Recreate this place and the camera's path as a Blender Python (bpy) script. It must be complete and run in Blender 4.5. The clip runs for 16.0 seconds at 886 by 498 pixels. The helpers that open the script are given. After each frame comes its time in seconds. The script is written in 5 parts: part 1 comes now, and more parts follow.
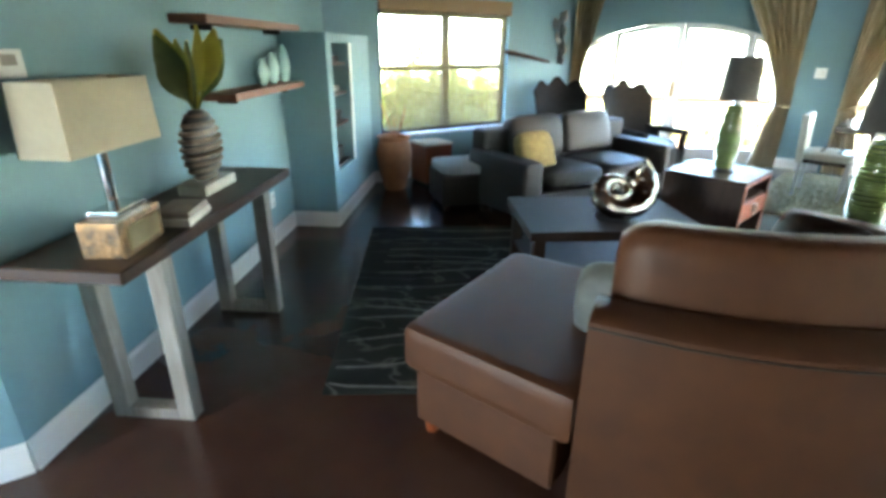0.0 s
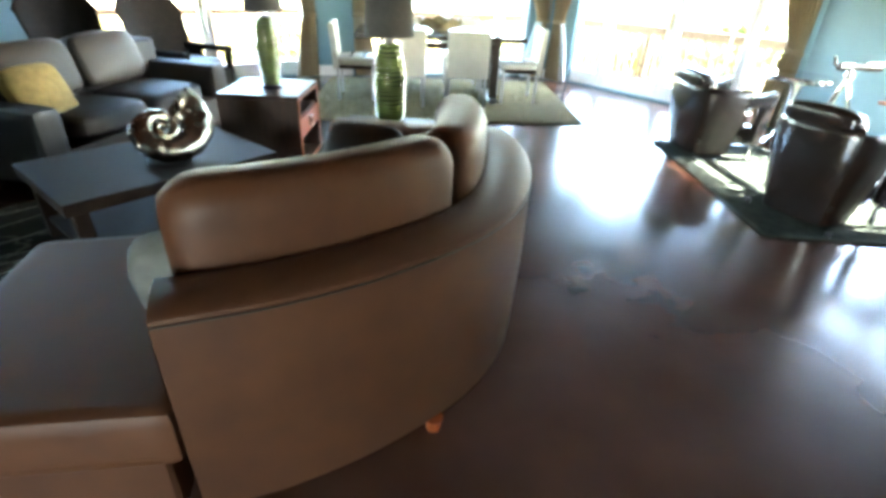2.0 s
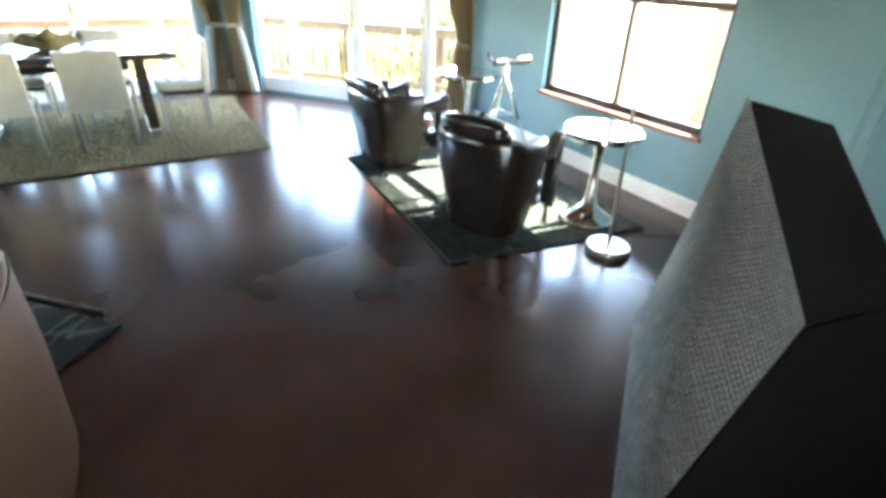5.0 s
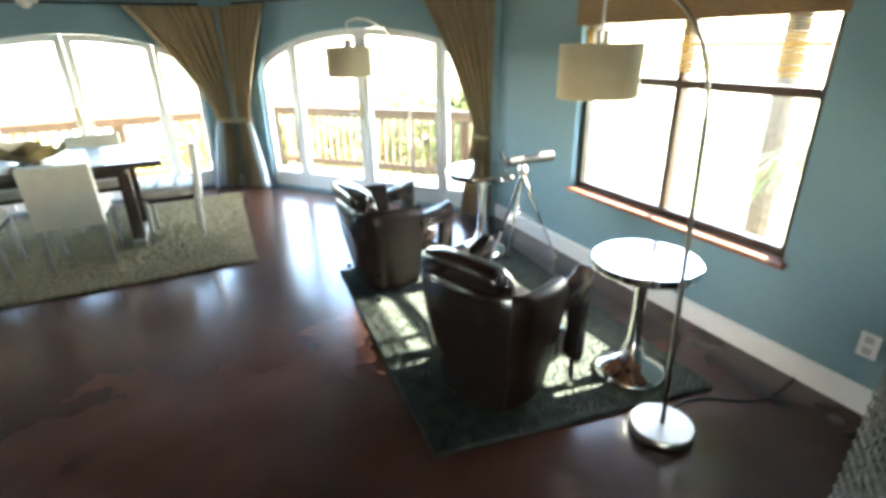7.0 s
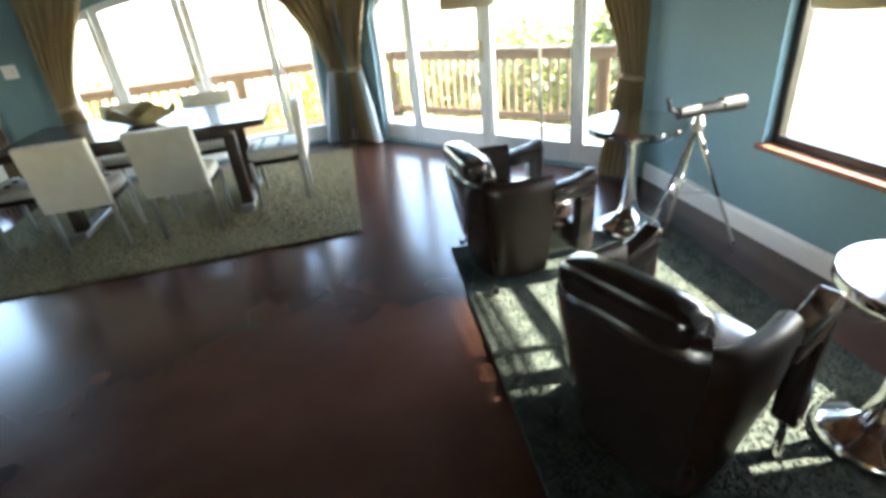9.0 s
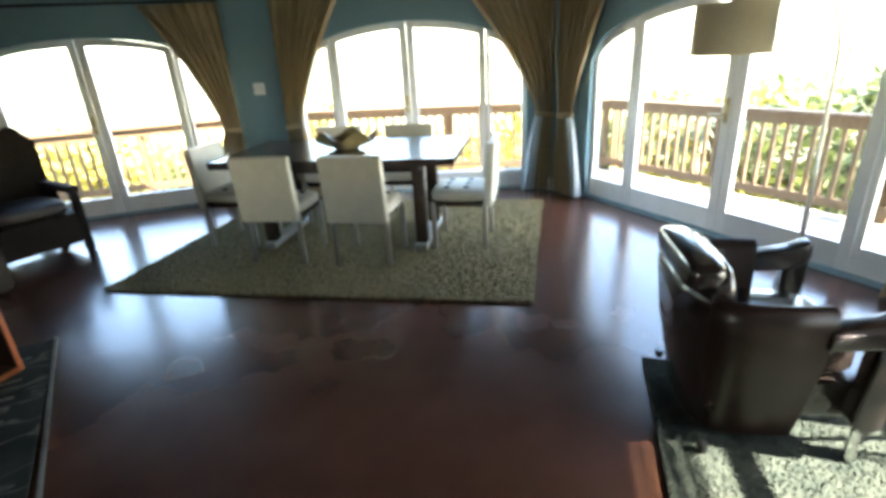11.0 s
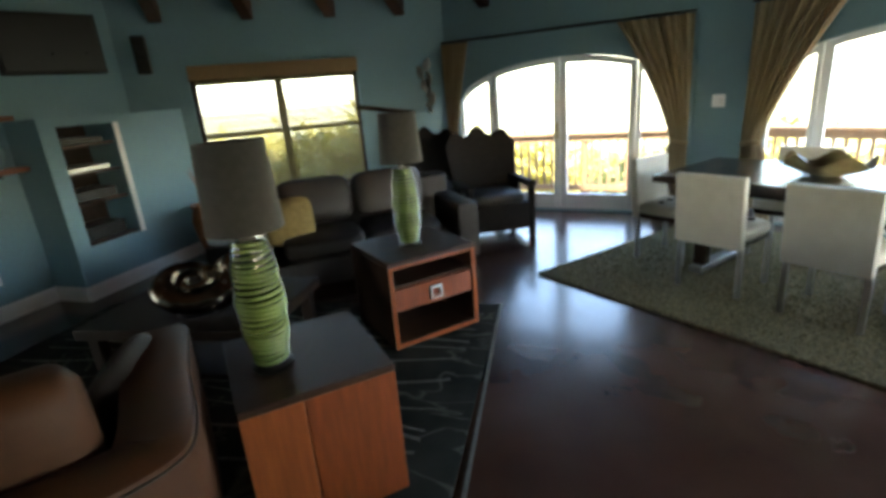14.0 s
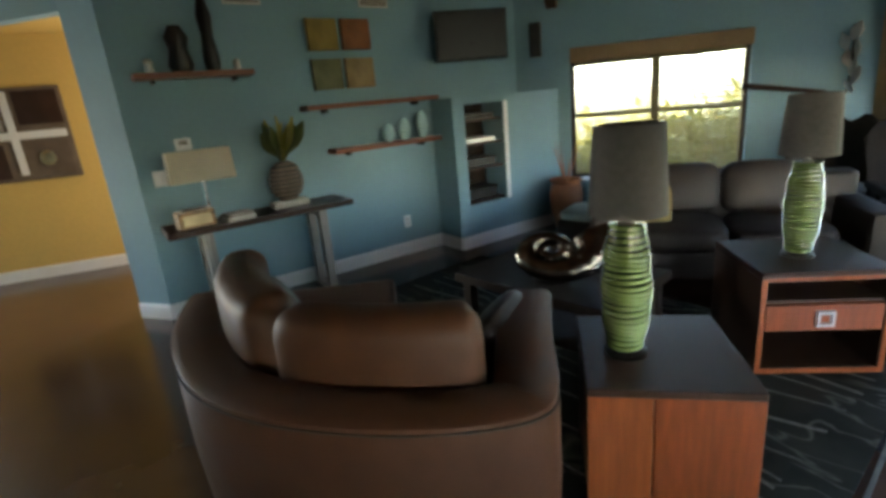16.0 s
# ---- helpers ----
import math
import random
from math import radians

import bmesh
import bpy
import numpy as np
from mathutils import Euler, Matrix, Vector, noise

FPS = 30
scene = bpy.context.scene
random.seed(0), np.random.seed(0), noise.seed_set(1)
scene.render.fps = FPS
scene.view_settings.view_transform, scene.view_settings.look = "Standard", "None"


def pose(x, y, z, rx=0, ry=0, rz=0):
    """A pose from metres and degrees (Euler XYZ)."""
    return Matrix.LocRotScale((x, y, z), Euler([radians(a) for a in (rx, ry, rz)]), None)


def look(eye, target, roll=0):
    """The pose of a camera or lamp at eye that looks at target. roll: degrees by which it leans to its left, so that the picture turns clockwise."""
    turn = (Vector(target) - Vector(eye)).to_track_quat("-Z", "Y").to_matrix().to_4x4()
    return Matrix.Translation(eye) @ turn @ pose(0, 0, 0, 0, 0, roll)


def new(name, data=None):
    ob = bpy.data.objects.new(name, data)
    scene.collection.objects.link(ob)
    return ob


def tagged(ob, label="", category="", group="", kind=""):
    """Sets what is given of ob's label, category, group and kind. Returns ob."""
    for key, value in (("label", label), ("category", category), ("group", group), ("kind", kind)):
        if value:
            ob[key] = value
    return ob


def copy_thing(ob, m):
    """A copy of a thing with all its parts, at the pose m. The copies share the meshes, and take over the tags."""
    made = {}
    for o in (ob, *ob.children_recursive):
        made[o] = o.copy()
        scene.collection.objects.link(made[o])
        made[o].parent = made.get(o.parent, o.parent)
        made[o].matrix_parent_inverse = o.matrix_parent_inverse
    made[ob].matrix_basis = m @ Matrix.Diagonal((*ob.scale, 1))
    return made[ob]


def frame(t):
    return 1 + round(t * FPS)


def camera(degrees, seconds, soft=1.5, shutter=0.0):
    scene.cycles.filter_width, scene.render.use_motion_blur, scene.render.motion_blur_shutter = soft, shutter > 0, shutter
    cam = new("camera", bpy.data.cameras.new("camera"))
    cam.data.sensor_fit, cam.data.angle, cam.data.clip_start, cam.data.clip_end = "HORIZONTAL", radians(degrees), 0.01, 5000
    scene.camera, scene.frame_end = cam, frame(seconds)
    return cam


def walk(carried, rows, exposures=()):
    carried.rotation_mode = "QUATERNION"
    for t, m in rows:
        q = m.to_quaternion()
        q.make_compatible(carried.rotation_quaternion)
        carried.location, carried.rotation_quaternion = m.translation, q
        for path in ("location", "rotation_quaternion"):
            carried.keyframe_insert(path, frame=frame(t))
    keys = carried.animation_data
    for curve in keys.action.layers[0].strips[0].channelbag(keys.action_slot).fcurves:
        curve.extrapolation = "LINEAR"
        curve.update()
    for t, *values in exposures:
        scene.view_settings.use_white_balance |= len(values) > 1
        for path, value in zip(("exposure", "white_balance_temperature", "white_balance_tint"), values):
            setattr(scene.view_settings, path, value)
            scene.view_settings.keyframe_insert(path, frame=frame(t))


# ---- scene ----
import itertools

# ---- camera ----
cam = camera(83.1, 16.0, soft=3.8, shutter=0.0)
PATH = [
    (0, look((0.170, 0.586, 1.446), (-0.029, 3.360, 0.321), 0.6)),
    (0.5, look((0.327, 0.628, 1.463), (0.579, 3.349, 0.225), 1.1)),
    (1, look((0.392, 0.673, 1.460), (1.130, 3.282, 0.176), 0.7)),
    (1.5, look((0.360, 0.757, 1.445), (1.766, 3.044, 0.107), 1.7)),
    (2, look((0.375, 0.781, 1.434), (2.159, 2.687, -0.044), 2.7)),
    (2.5, look((0.495, 0.694, 1.437), (2.423, 2.429, -0.071), 4.7)),
    (3, look((0.684, 0.644, 1.421), (2.652, 2.251, -0.176), 5.9)),
    (3.5, look((0.894, 0.697, 1.402), (3.215, 1.964, -0.016), 7.1)),
    (4, look((1.093, 0.668, 1.425), (3.541, 1.605, -0.033), 5.4)),
    (6.5, look((2.197, 0.658, 1.621), (4.627, 1.710, 0.211), -2.4)),
    (7, look((2.451, 0.716, 1.613), (4.932, 1.952, 0.464), -1.2)),
    (7.5, look((2.605, 0.820, 1.567), (4.971, 2.250, 0.401), -2.8)),
    (8, look((2.788, 0.955, 1.550), (5.066, 2.439, 0.282), -7.2)),
    (8.5, look((2.919, 1.019, 1.538), (5.034, 2.652, 0.175), -7.4)),
    (11, look((3.424, 1.545, 1.478), (4.674, 4.035, 0.364), -3.4)),
    (11.5, look((3.485, 1.581, 1.464), (4.174, 4.311, 0.428), -4.3)),
    (12, look((3.444, 1.626, 1.466), (3.753, 4.420, 0.418), -5.1)),
    (12.5, look((3.354, 1.638, 1.485), (3.316, 4.481, 0.529), -4.5)),
    (13, look((3.277, 1.648, 1.501), (2.873, 4.468, 0.563), -4.7)),
    (13.5, look((3.237, 1.674, 1.500), (2.517, 4.436, 0.577), -5.7)),
    (14, look((3.195, 1.670, 1.508), (2.295, 4.385, 0.601), -4.8)),
    (14.5, look((3.139, 1.669, 1.507), (1.945, 4.251, 0.556), -3.3)),
    (15, look((3.092, 1.652, 1.513), (1.492, 4.000, 0.551), -4.2)),
    (15.5, look((3.055, 1.643, 1.529), (1.058, 3.678, 0.596), -4.9)),
    (16, look((3.055, 1.599, 1.529), (0.663, 3.197, 0.677), -5.3)),
]
EXPOSURES = [(0, 6.2, 6050, 4), (1.0, 6.2, 6450, 3), (4, 5.85, 6350, 4), (7, 5.1, 6800, 6), (8.5, 4.65, 6800, 6), (11, 4.35, 6900, 6), (12.5, 4.05, 6900, 6), (14, 4.15, 6800, 7), (15, 4.3, 6800, 7), (16, 4.7, 6600, 8)]
walk(cam, PATH, EXPOSURES)

# ---- world and sun ----
SUN_AZ, SUN_EL = -45.0, 40.0      # degrees from +x towards +y, and above the horizon
world = bpy.data.worlds.new("sky")
scene.world = world
world.use_nodes = True
wn = world.node_tree.nodes
sky = wn.new("ShaderNodeTexSky")
sky.sky_type = "NISHITA"
sky.sun_disc = False
sky.sun_elevation = radians(SUN_EL)
sky.sun_rotation = radians(90 - SUN_AZ)
world.node_tree.links.new(sky.outputs[0], wn["Background"].inputs[0])
wn["Background"].inputs[1].default_value = 0.15
sun = new("sun", bpy.data.lights.new("sun", "SUN"))
sun.data.energy, sun.data.angle, sun.data.color = 4.5, radians(0.6), (1.0, 0.93, 0.82)
_sd = Vector((math.cos(radians(SUN_EL)) * math.cos(radians(SUN_AZ)), math.cos(radians(SUN_EL)) * math.sin(radians(SUN_AZ)), math.sin(radians(SUN_EL))))
sun.matrix_world = look(_sd * 30, (0, 0, 0))


# added area lamp for an unseen source on the entry side behind the walk
for y in (-1.30,):
    lamp = new("entry_fill_lamp", bpy.data.lights.new("entry_fill_lamp", "AREA"))
    lamp.data.shape, lamp.data.size, lamp.data.size_y = "RECTANGLE", 1.5, 1.6
    lamp.data.energy, lamp.data.color = 3.8, (1.0, 0.96, 0.9)
    lamp.matrix_world = look((-3.90, y, 1.15), (0, y, 1.0))

# added lamp at the closed hall end, only to brighten the yellow walls
lamp = new("hall_fill_lamp", bpy.data.lights.new("hall_fill_lamp", "AREA"))
lamp.data.shape, lamp.data.size, lamp.data.size_y = "RECTANGLE", 0.8, 1.2
lamp.data.energy, lamp.data.color = 2.4, (1.0, 0.95, 0.88)
lamp.matrix_world = look((-2.55, 3.24, 1.3), (-3.0, 0.8, 1.1))


# ---- materials ----
def mat(name, color, rough=0.6, metal=0.0, color2=None, scale=8.0, bump=0.0, bscale=60.0, stretch=(1, 1, 1), spec=0.5, coat=0.0, sheen=0.0, big=None):
    """A surface with two scales of colour change and a fine relief."""
    m = bpy.data.materials.new(name)
    m.use_nodes = True
    nt = m.node_tree
    b = nt.nodes["Principled BSDF"]
    b.inputs["Roughness"].default_value, b.inputs["Metallic"].default_value = rough, metal
    b.inputs["Specular IOR Level"].default_value, b.inputs["Coat Weight"].default_value = spec, coat
    b.inputs["Coat Roughness"].default_value = 0.12
    b.inputs["Sheen Weight"].default_value = sheen
    tc = nt.nodes.new("ShaderNodeTexCoord")
    mp = nt.nodes.new("ShaderNodeMapping")
    mp.inputs["Scale"].default_value = stretch
    nt.links.new(tc.outputs["Object"], mp.inputs["Vector"])
    n1 = nt.nodes.new("ShaderNodeTexNoise")
    n1.inputs["Scale"].default_value, n1.inputs["Detail"].default_value = scale, 6
    nt.links.new(mp.outputs[0], n1.inputs["Vector"])
    ramp = nt.nodes.new("ShaderNodeValToRGB")
    c2 = color2 or tuple(c * 0.8 for c in color)
    ramp.color_ramp.elements[0].position, ramp.color_ramp.elements[1].position = 0.32, 0.68
    ramp.color_ramp.elements[0].color, ramp.color_ramp.elements[1].color = (*c2, 1), (*color, 1)
    nt.links.new(n1.outputs["Fac"], ramp.inputs[0])
    n2 = nt.nodes.new("ShaderNodeTexNoise")
    n2.inputs["Scale"].default_value, n2.inputs["Detail"].default_value = 1.3, 3
    nt.links.new(mp.outputs[0], n2.inputs["Vector"])
    mx = nt.nodes.new("ShaderNodeMix")
    mx.data_type, mx.blend_type = "RGBA", "MULTIPLY"
    mr = nt.nodes.new("ShaderNodeMapRange")
    mr.inputs["From Min"].default_value, mr.inputs["From Max"].default_value = 0.35, 0.7
    mr.inputs["To Min"].default_value, mr.inputs["To Max"].default_value = (big if big is not None else 0.25), 0.0
    nt.links.new(n2.outputs["Fac"], mr.inputs["Value"])
    nt.links.new(mr.outputs[0], mx.inputs["Factor"])
    nt.links.new(ramp.outputs[0], mx.inputs[6])
    mx.inputs[7].default_value = (0.55, 0.5, 0.47, 1)
    oi = nt.nodes.new("ShaderNodeObjectInfo")
    hs = nt.nodes.new("ShaderNodeHueSaturation")
    mv = nt.nodes.new("ShaderNodeMapRange")
    mv.inputs["To Min"].default_value, mv.inputs["To Max"].default_value = 0.9, 1.1
    nt.links.new(oi.outputs["Random"], mv.inputs["Value"])
    nt.links.new(mv.outputs[0], hs.inputs["Value"])
    nt.links.new(mx.outputs[2], hs.inputs["Color"])
    nt.links.new(hs.outputs[0], b.inputs["Base Color"])
    rr = nt.nodes.new("ShaderNodeMapRange")
    rr.inputs["To Min"].default_value, rr.inputs["To Max"].default_value = max(rough - 0.08, 0.02), min(rough + 0.1, 1)
    nt.links.new(n1.outputs["Fac"], rr.inputs["Value"])
    nt.links.new(rr.outputs[0], b.inputs["Roughness"])
    if bump:
        n3 = nt.nodes.new("ShaderNodeTexNoise")
        n3.inputs["Scale"].default_value, n3.inputs["Detail"].default_value = bscale, 4
        nt.links.new(mp.outputs[0], n3.inputs["Vector"])
        bp = nt.nodes.new("ShaderNodeBump")
        bp.inputs["Strength"].default_value, bp.inputs["Distance"].default_value = bump, 0.01
        nt.links.new(n3.outputs["Fac"], bp.inputs["Height"])
        nt.links.new(bp.outputs[0], b.inputs["Normal"])
    return m


def glass_mat(name, tint=(1, 1, 1), rough=0.0):
    """Thin clear pane: see-through with a glossy surface by Fresnel."""
    m = bpy.data.materials.new(name)
    m.use_nodes = True
    nt = m.node_tree
    nt.nodes.remove(nt.nodes["Principled BSDF"])
    tr, gl, fr, mx = (nt.nodes.new(k) for k in ("ShaderNodeBsdfTransparent", "ShaderNodeBsdfGlossy", "ShaderNodeFresnel", "ShaderNodeMixShader"))
    tr.inputs[0].default_value = (*tint, 1)
    gl.inputs["Roughness"].default_value = rough
    fr.inputs[0].default_value = 1.25
    nt.links.new(fr.outputs[0], mx.inputs[0])
    nt.links.new(tr.outputs[0], mx.inputs[1])
    nt.links.new(gl.outputs[0], mx.inputs[2])
    nt.links.new(mx.outputs[0], nt.nodes["Material Output"].inputs[0])
    return m


def cloth_mat(name, color, color2, rough=0.85, trans=0.35, scale=40.0):
    """Cloth that lets some light through."""
    m = mat(name, color, rough, 0, color2, scale, 0.3, 300.0, sheen=0.3)
    nt = m.node_tree
    b = nt.nodes["Principled BSDF"]
    tl = nt.nodes.new("ShaderNodeBsdfTranslucent")
    tl.inputs[0].default_value = (*color, 1)
    ms = nt.nodes.new("ShaderNodeMixShader")
    ms.inputs[0].default_value = trans
    nt.links.new(b.outputs[0], ms.inputs[1])
    nt.links.new(tl.outputs[0], ms.inputs[2])
    nt.links.new(ms.outputs[0], nt.nodes["Material Output"].inputs[0])
    return m


def woven_mat(name, color, color2, pitch=0.03, rough=0.6, relief=0.8):
    """Coarse weave: crossing waves drive colour and relief."""
    m = mat(name, color, rough, 0, color2, 30, 0)
    nt = m.node_tree
    b = nt.nodes["Principled BSDF"]
    tc = nt.nodes.new("ShaderNodeTexCoord")
    w1, w2 = nt.nodes.new("ShaderNodeTexWave"), nt.nodes.new("ShaderNodeTexWave")
    w1.bands_direction, w2.bands_direction = "X", "Z"
    for w in (w1, w2):
        w.inputs["Scale"].default_value = 0.314 / pitch
        w.inputs["Distortion"].default_value = 1.0
        nt.links.new(tc.outputs["Object"], w.inputs["Vector"])
    mm = nt.nodes.new("ShaderNodeMath")
    mm.operation = "MULTIPLY"
    nt.links.new(w1.outputs["Fac"], mm.inputs[0])
    nt.links.new(w2.outputs["Fac"], mm.inputs[1])
    bp = nt.nodes.new("ShaderNodeBump")
    bp.inputs["Strength"].default_value, bp.inputs["Distance"].default_value = relief, 0.01
    nt.links.new(mm.outputs[0], bp.inputs["Height"])
    nt.links.new(bp.outputs[0], b.inputs["Normal"])
    return m


def glow_mat(name, color, strength):
    m = bpy.data.materials.new(name)
    m.use_nodes = True
    b = m.node_tree.nodes["Principled BSDF"]
    b.inputs["Base Color"].default_value = (*color, 1)
    b.inputs["Emission Color"].default_value = (*color, 1)
    b.inputs["Emission Strength"].default_value = strength
    return m


M_FLOOR = mat("stained_floor", (0.07, 0.033, 0.022), 0.21, 0, (0.05, 0.023, 0.016), 2.6, 0.05, 13, spec=0.5, coat=0.12, big=0.4)
M_TEAL = mat("teal_paint", (0.19, 0.32, 0.375), 0.65, 0, (0.18, 0.30, 0.355), 30, 0.15, 220, big=0.1)
M_YELLOW = mat("ochre_paint", (0.62, 0.42, 0.12), 0.65, 0, (0.58, 0.39, 0.11), 25, 0.12, 200, big=0.1)
M_WHITE = mat("white_paint", (0.80, 0.80, 0.79), 0.4, 0, (0.76, 0.76, 0.75), 12, 0.05, 80, big=0.06)
M_CEIL = mat("ceiling_boards", (0.20, 0.085, 0.04), 0.65, 0, (0.12, 0.05, 0.024), 5, 0.25, 40, (9, 1, 1))
M_BEAM = mat("beam_wood", (0.09, 0.036, 0.016), 0.6, 0, (0.055, 0.022, 0.01), 6, 0.3, 40, (1, 1, 12))
M_LEATHER = mat("brown_leather", (0.085, 0.034, 0.015), 0.5, 0, (0.062, 0.025, 0.012), 9, 0.12, 190, spec=0.3, big=0.25)
M_LEATHER_D = mat("dark_leather", (0.03, 0.021, 0.017), 0.5, 0, (0.024, 0.018, 0.015), 9, 0.25, 140, big=0.2)
M_BLACK_GLOSS = mat("black_gloss_leather", (0.022, 0.017, 0.016), 0.16, 0, (0.014, 0.011, 0.01), 9, 0.1, 90, spec=0.6, coat=0.4)
M_COGNAC = mat("polished_brown_shell", (0.018, 0.009, 0.006), 0.36, 0, (0.011, 0.006, 0.004), 5, 0.08, 60, (1, 1, 5), spec=0.3, coat=0.08)
M_WALNUT = mat("dark_walnut", (0.05, 0.024, 0.015), 0.4, 0, (0.028, 0.014, 0.009), 7, 0.15, 50, (1, 9, 1), spec=0.3)
M_CHERRY = mat("cherry_wood", (0.27, 0.062, 0.014), 0.38, 0, (0.18, 0.04, 0.01), 5, 0.12, 50, (9, 9, 1))
M_CHERRY_L = mat("light_cherry", (0.33, 0.085, 0.02), 0.38, 0, (0.23, 0.056, 0.014), 5, 0.12, 50, (9, 9, 1))
M_OAK = mat("weathered_oak", (0.16, 0.115, 0.08), 0.6, 0, (0.09, 0.065, 0.045), 6, 0.3, 40, (1, 9, 1))
M_GREYWOOD = mat("grey_washed_wood", (0.34, 0.31, 0.28), 0.6, 0, (0.24, 0.215, 0.19), 6, 0.2, 50, (8, 8, 1))
M_SHELF = mat("shelf_wood", (0.27, 0.10, 0.05), 0.45, 0, (0.17, 0.06, 0.03), 6, 0.2, 40, (9, 1, 9))
M_TABLE = mat("espresso_table", (0.06, 0.04, 0.03), 0.22, 0, (0.035, 0.022, 0.017), 5, 0.12, 30, (1, 9, 1), coat=0.2)
M_CREAM = mat("cream_leather", (0.66, 0.62, 0.52), 0.45, 0, (0.6, 0.56, 0.46), 10, 0.15, 120, big=0.12)
M_CHROME = mat("chrome", (0.82, 0.82, 0.82), 0.08, 1.0, (0.75, 0.75, 0.75), 6)
M_STEEL = mat("brushed_steel", (0.55, 0.54, 0.52), 0.3, 1.0, (0.45, 0.44, 0.42), 6)
M_BRASS = mat("aged_brass", (0.62, 0.52, 0.32), 0.32, 1.0, (0.4, 0.33, 0.2), 9)
M_DARKMETAL = mat("dark_metal", (0.05, 0.045, 0.042), 0.4, 0.8, (0.03, 0.03, 0.028), 9)
M_SHADE_G = cloth_mat("grey_lampshade", (0.09, 0.086, 0.08), (0.068, 0.064, 0.06), trans=0.2)
M_SHADE_W = cloth_mat("linen_lampshade", (0.72, 0.66, 0.52), (0.66, 0.6, 0.47), trans=0.4)
M_CURTAIN = cloth_mat("tan_curtain", (0.40, 0.31, 0.18), (0.34, 0.26, 0.15), trans=0.3)
M_SHEER = cloth_mat("pale_blue_lining", (0.62, 0.68, 0.72), (0.55, 0.62, 0.67), trans=0.5)
M_LINING = cloth_mat("blue_grey_lining", (0.60, 0.66, 0.68), (0.52, 0.58, 0.61), trans=0.5)
M_RUGD = mat("olive_shag", (0.31, 0.275, 0.145), 0.95, 0, (0.09, 0.085, 0.045), 42, 0.9, 160, big=0.3)
M_RUGL = mat("dark_pattern_rug", (0.04, 0.042, 0.035), 0.95, 0, (0.018, 0.02, 0.017), 3, 0.6, 220, big=0.4, spec=0.08)


def add_veins(m, pale, scale, width):
    """Thin pale wandering veins woven into a dark ground."""
    nt = m.node_tree
    b = nt.nodes["Principled BSDF"]
    src = b.inputs["Base Color"].links[0].from_socket
    tc, mp, n, r, mx = (nt.nodes.new(k) for k in ("ShaderNodeTexCoord", "ShaderNodeMapping", "ShaderNodeTexNoise", "ShaderNodeValToRGB", "ShaderNodeMix"))
    mp.inputs["Scale"].default_value = (1.0, 2.2, 1.0)
    n.inputs["Scale"].default_value, n.inputs["Detail"].default_value, n.inputs["Distortion"].default_value = scale, 3.0, 0.8
    e = r.color_ramp.elements
    e[0].position, e[0].color, e[1].position, e[1].color = 0.5 - width, (0, 0, 0, 1), 0.5 + width, (0, 0, 0, 1)
    c = r.color_ramp.elements.new(0.5)
    c.color = (0.8, 0.8, 0.8, 1)
    mx.data_type = "RGBA"
    mx.inputs[7].default_value = (*pale, 1)
    nt.links.new(tc.outputs["Object"], mp.inputs[0])
    nt.links.new(mp.outputs[0], n.inputs["Vector"])
    nt.links.new(n.outputs["Fac"], r.inputs[0])
    nt.links.new(r.outputs[0], mx.inputs[0])
    nt.links.new(src, mx.inputs[6])
    nt.links.new(mx.outputs[2], b.inputs["Base Color"])


add_veins(M_RUGL, (0.115, 0.115, 0.095), 1.6, 0.02)
M_BAMBOO_T = cloth_mat("thin_bamboo", (0.30, 0.24, 0.11), (0.20, 0.15, 0.06), 0.6, 0.45, 60)
M_COFFEE = mat("dark_oak_matt", (0.03, 0.018, 0.012), 0.6, 0, (0.018, 0.011, 0.008), 7, 0.2, 50, (1, 9, 1), spec=0.2)
M_SHELL = mat("matt_black_shell", (0.012, 0.009, 0.008), 0.65, 0, (0.008, 0.006, 0.005), 12, 0.1, 80, spec=0.15)
M_MOSAIC = mat("mosaic_metal", (0.34, 0.20, 0.09), 0.3, 0.5, (0.09, 0.07, 0.05), 28, 0.5, 60)
M_RUGLINE = mat("pale_rug_line", (0.16, 0.16, 0.14), 0.95, 0, (0.09, 0.09, 0.08), 40, 0.6, 220)
M_RUGA = mat("green_grey_rug", (0.065, 0.078, 0.066), 0.95, 0, (0.03, 0.04, 0.035), 14, 0.8, 180, big=0.5, spec=0.1)
M_PILLOW_Y = mat("ochre_pillow", (0.34, 0.25, 0.09), 0.9, 0, (0.24, 0.17, 0.06), 20, 0.4, 200)
M_PILLOW_G = mat("grey_green_pillow", (0.17, 0.185, 0.175), 0.7, 0, (0.10, 0.11, 0.105), 12, 0.4, 160)
M_TERRA = mat("terracotta", (0.42, 0.16, 0.06), 0.55, 0, (0.3, 0.11, 0.04), 9, 0.2, 60)
M_BLUECER = mat("aqua_glaze", (0.42, 0.62, 0.65), 0.12, 0, (0.30, 0.52, 0.56), 6, 0.05, 40, coat=0.4)
M_LEAF = cloth_mat("leaf_green", (0.10, 0.125, 0.03), (0.06, 0.085, 0.02), 0.5, 0.4, 20)
# yellow raised in the base colour so that leaves look lit from behind
M_LEAF_Y = cloth_mat("leaf_lit_yellow_green", (0.38, 0.33, 0.05), (0.24, 0.22, 0.035), 0.5, 0.45, 20)
M_BLACK = mat("black_plastic", (0.012, 0.012, 0.013), 0.3, 0, (0.01, 0.01, 0.01), 10)
M_STONE = mat("pale_stone", (0.55, 0.53, 0.48), 0.6, 0, (0.45, 0.43, 0.39), 14, 0.2, 60)
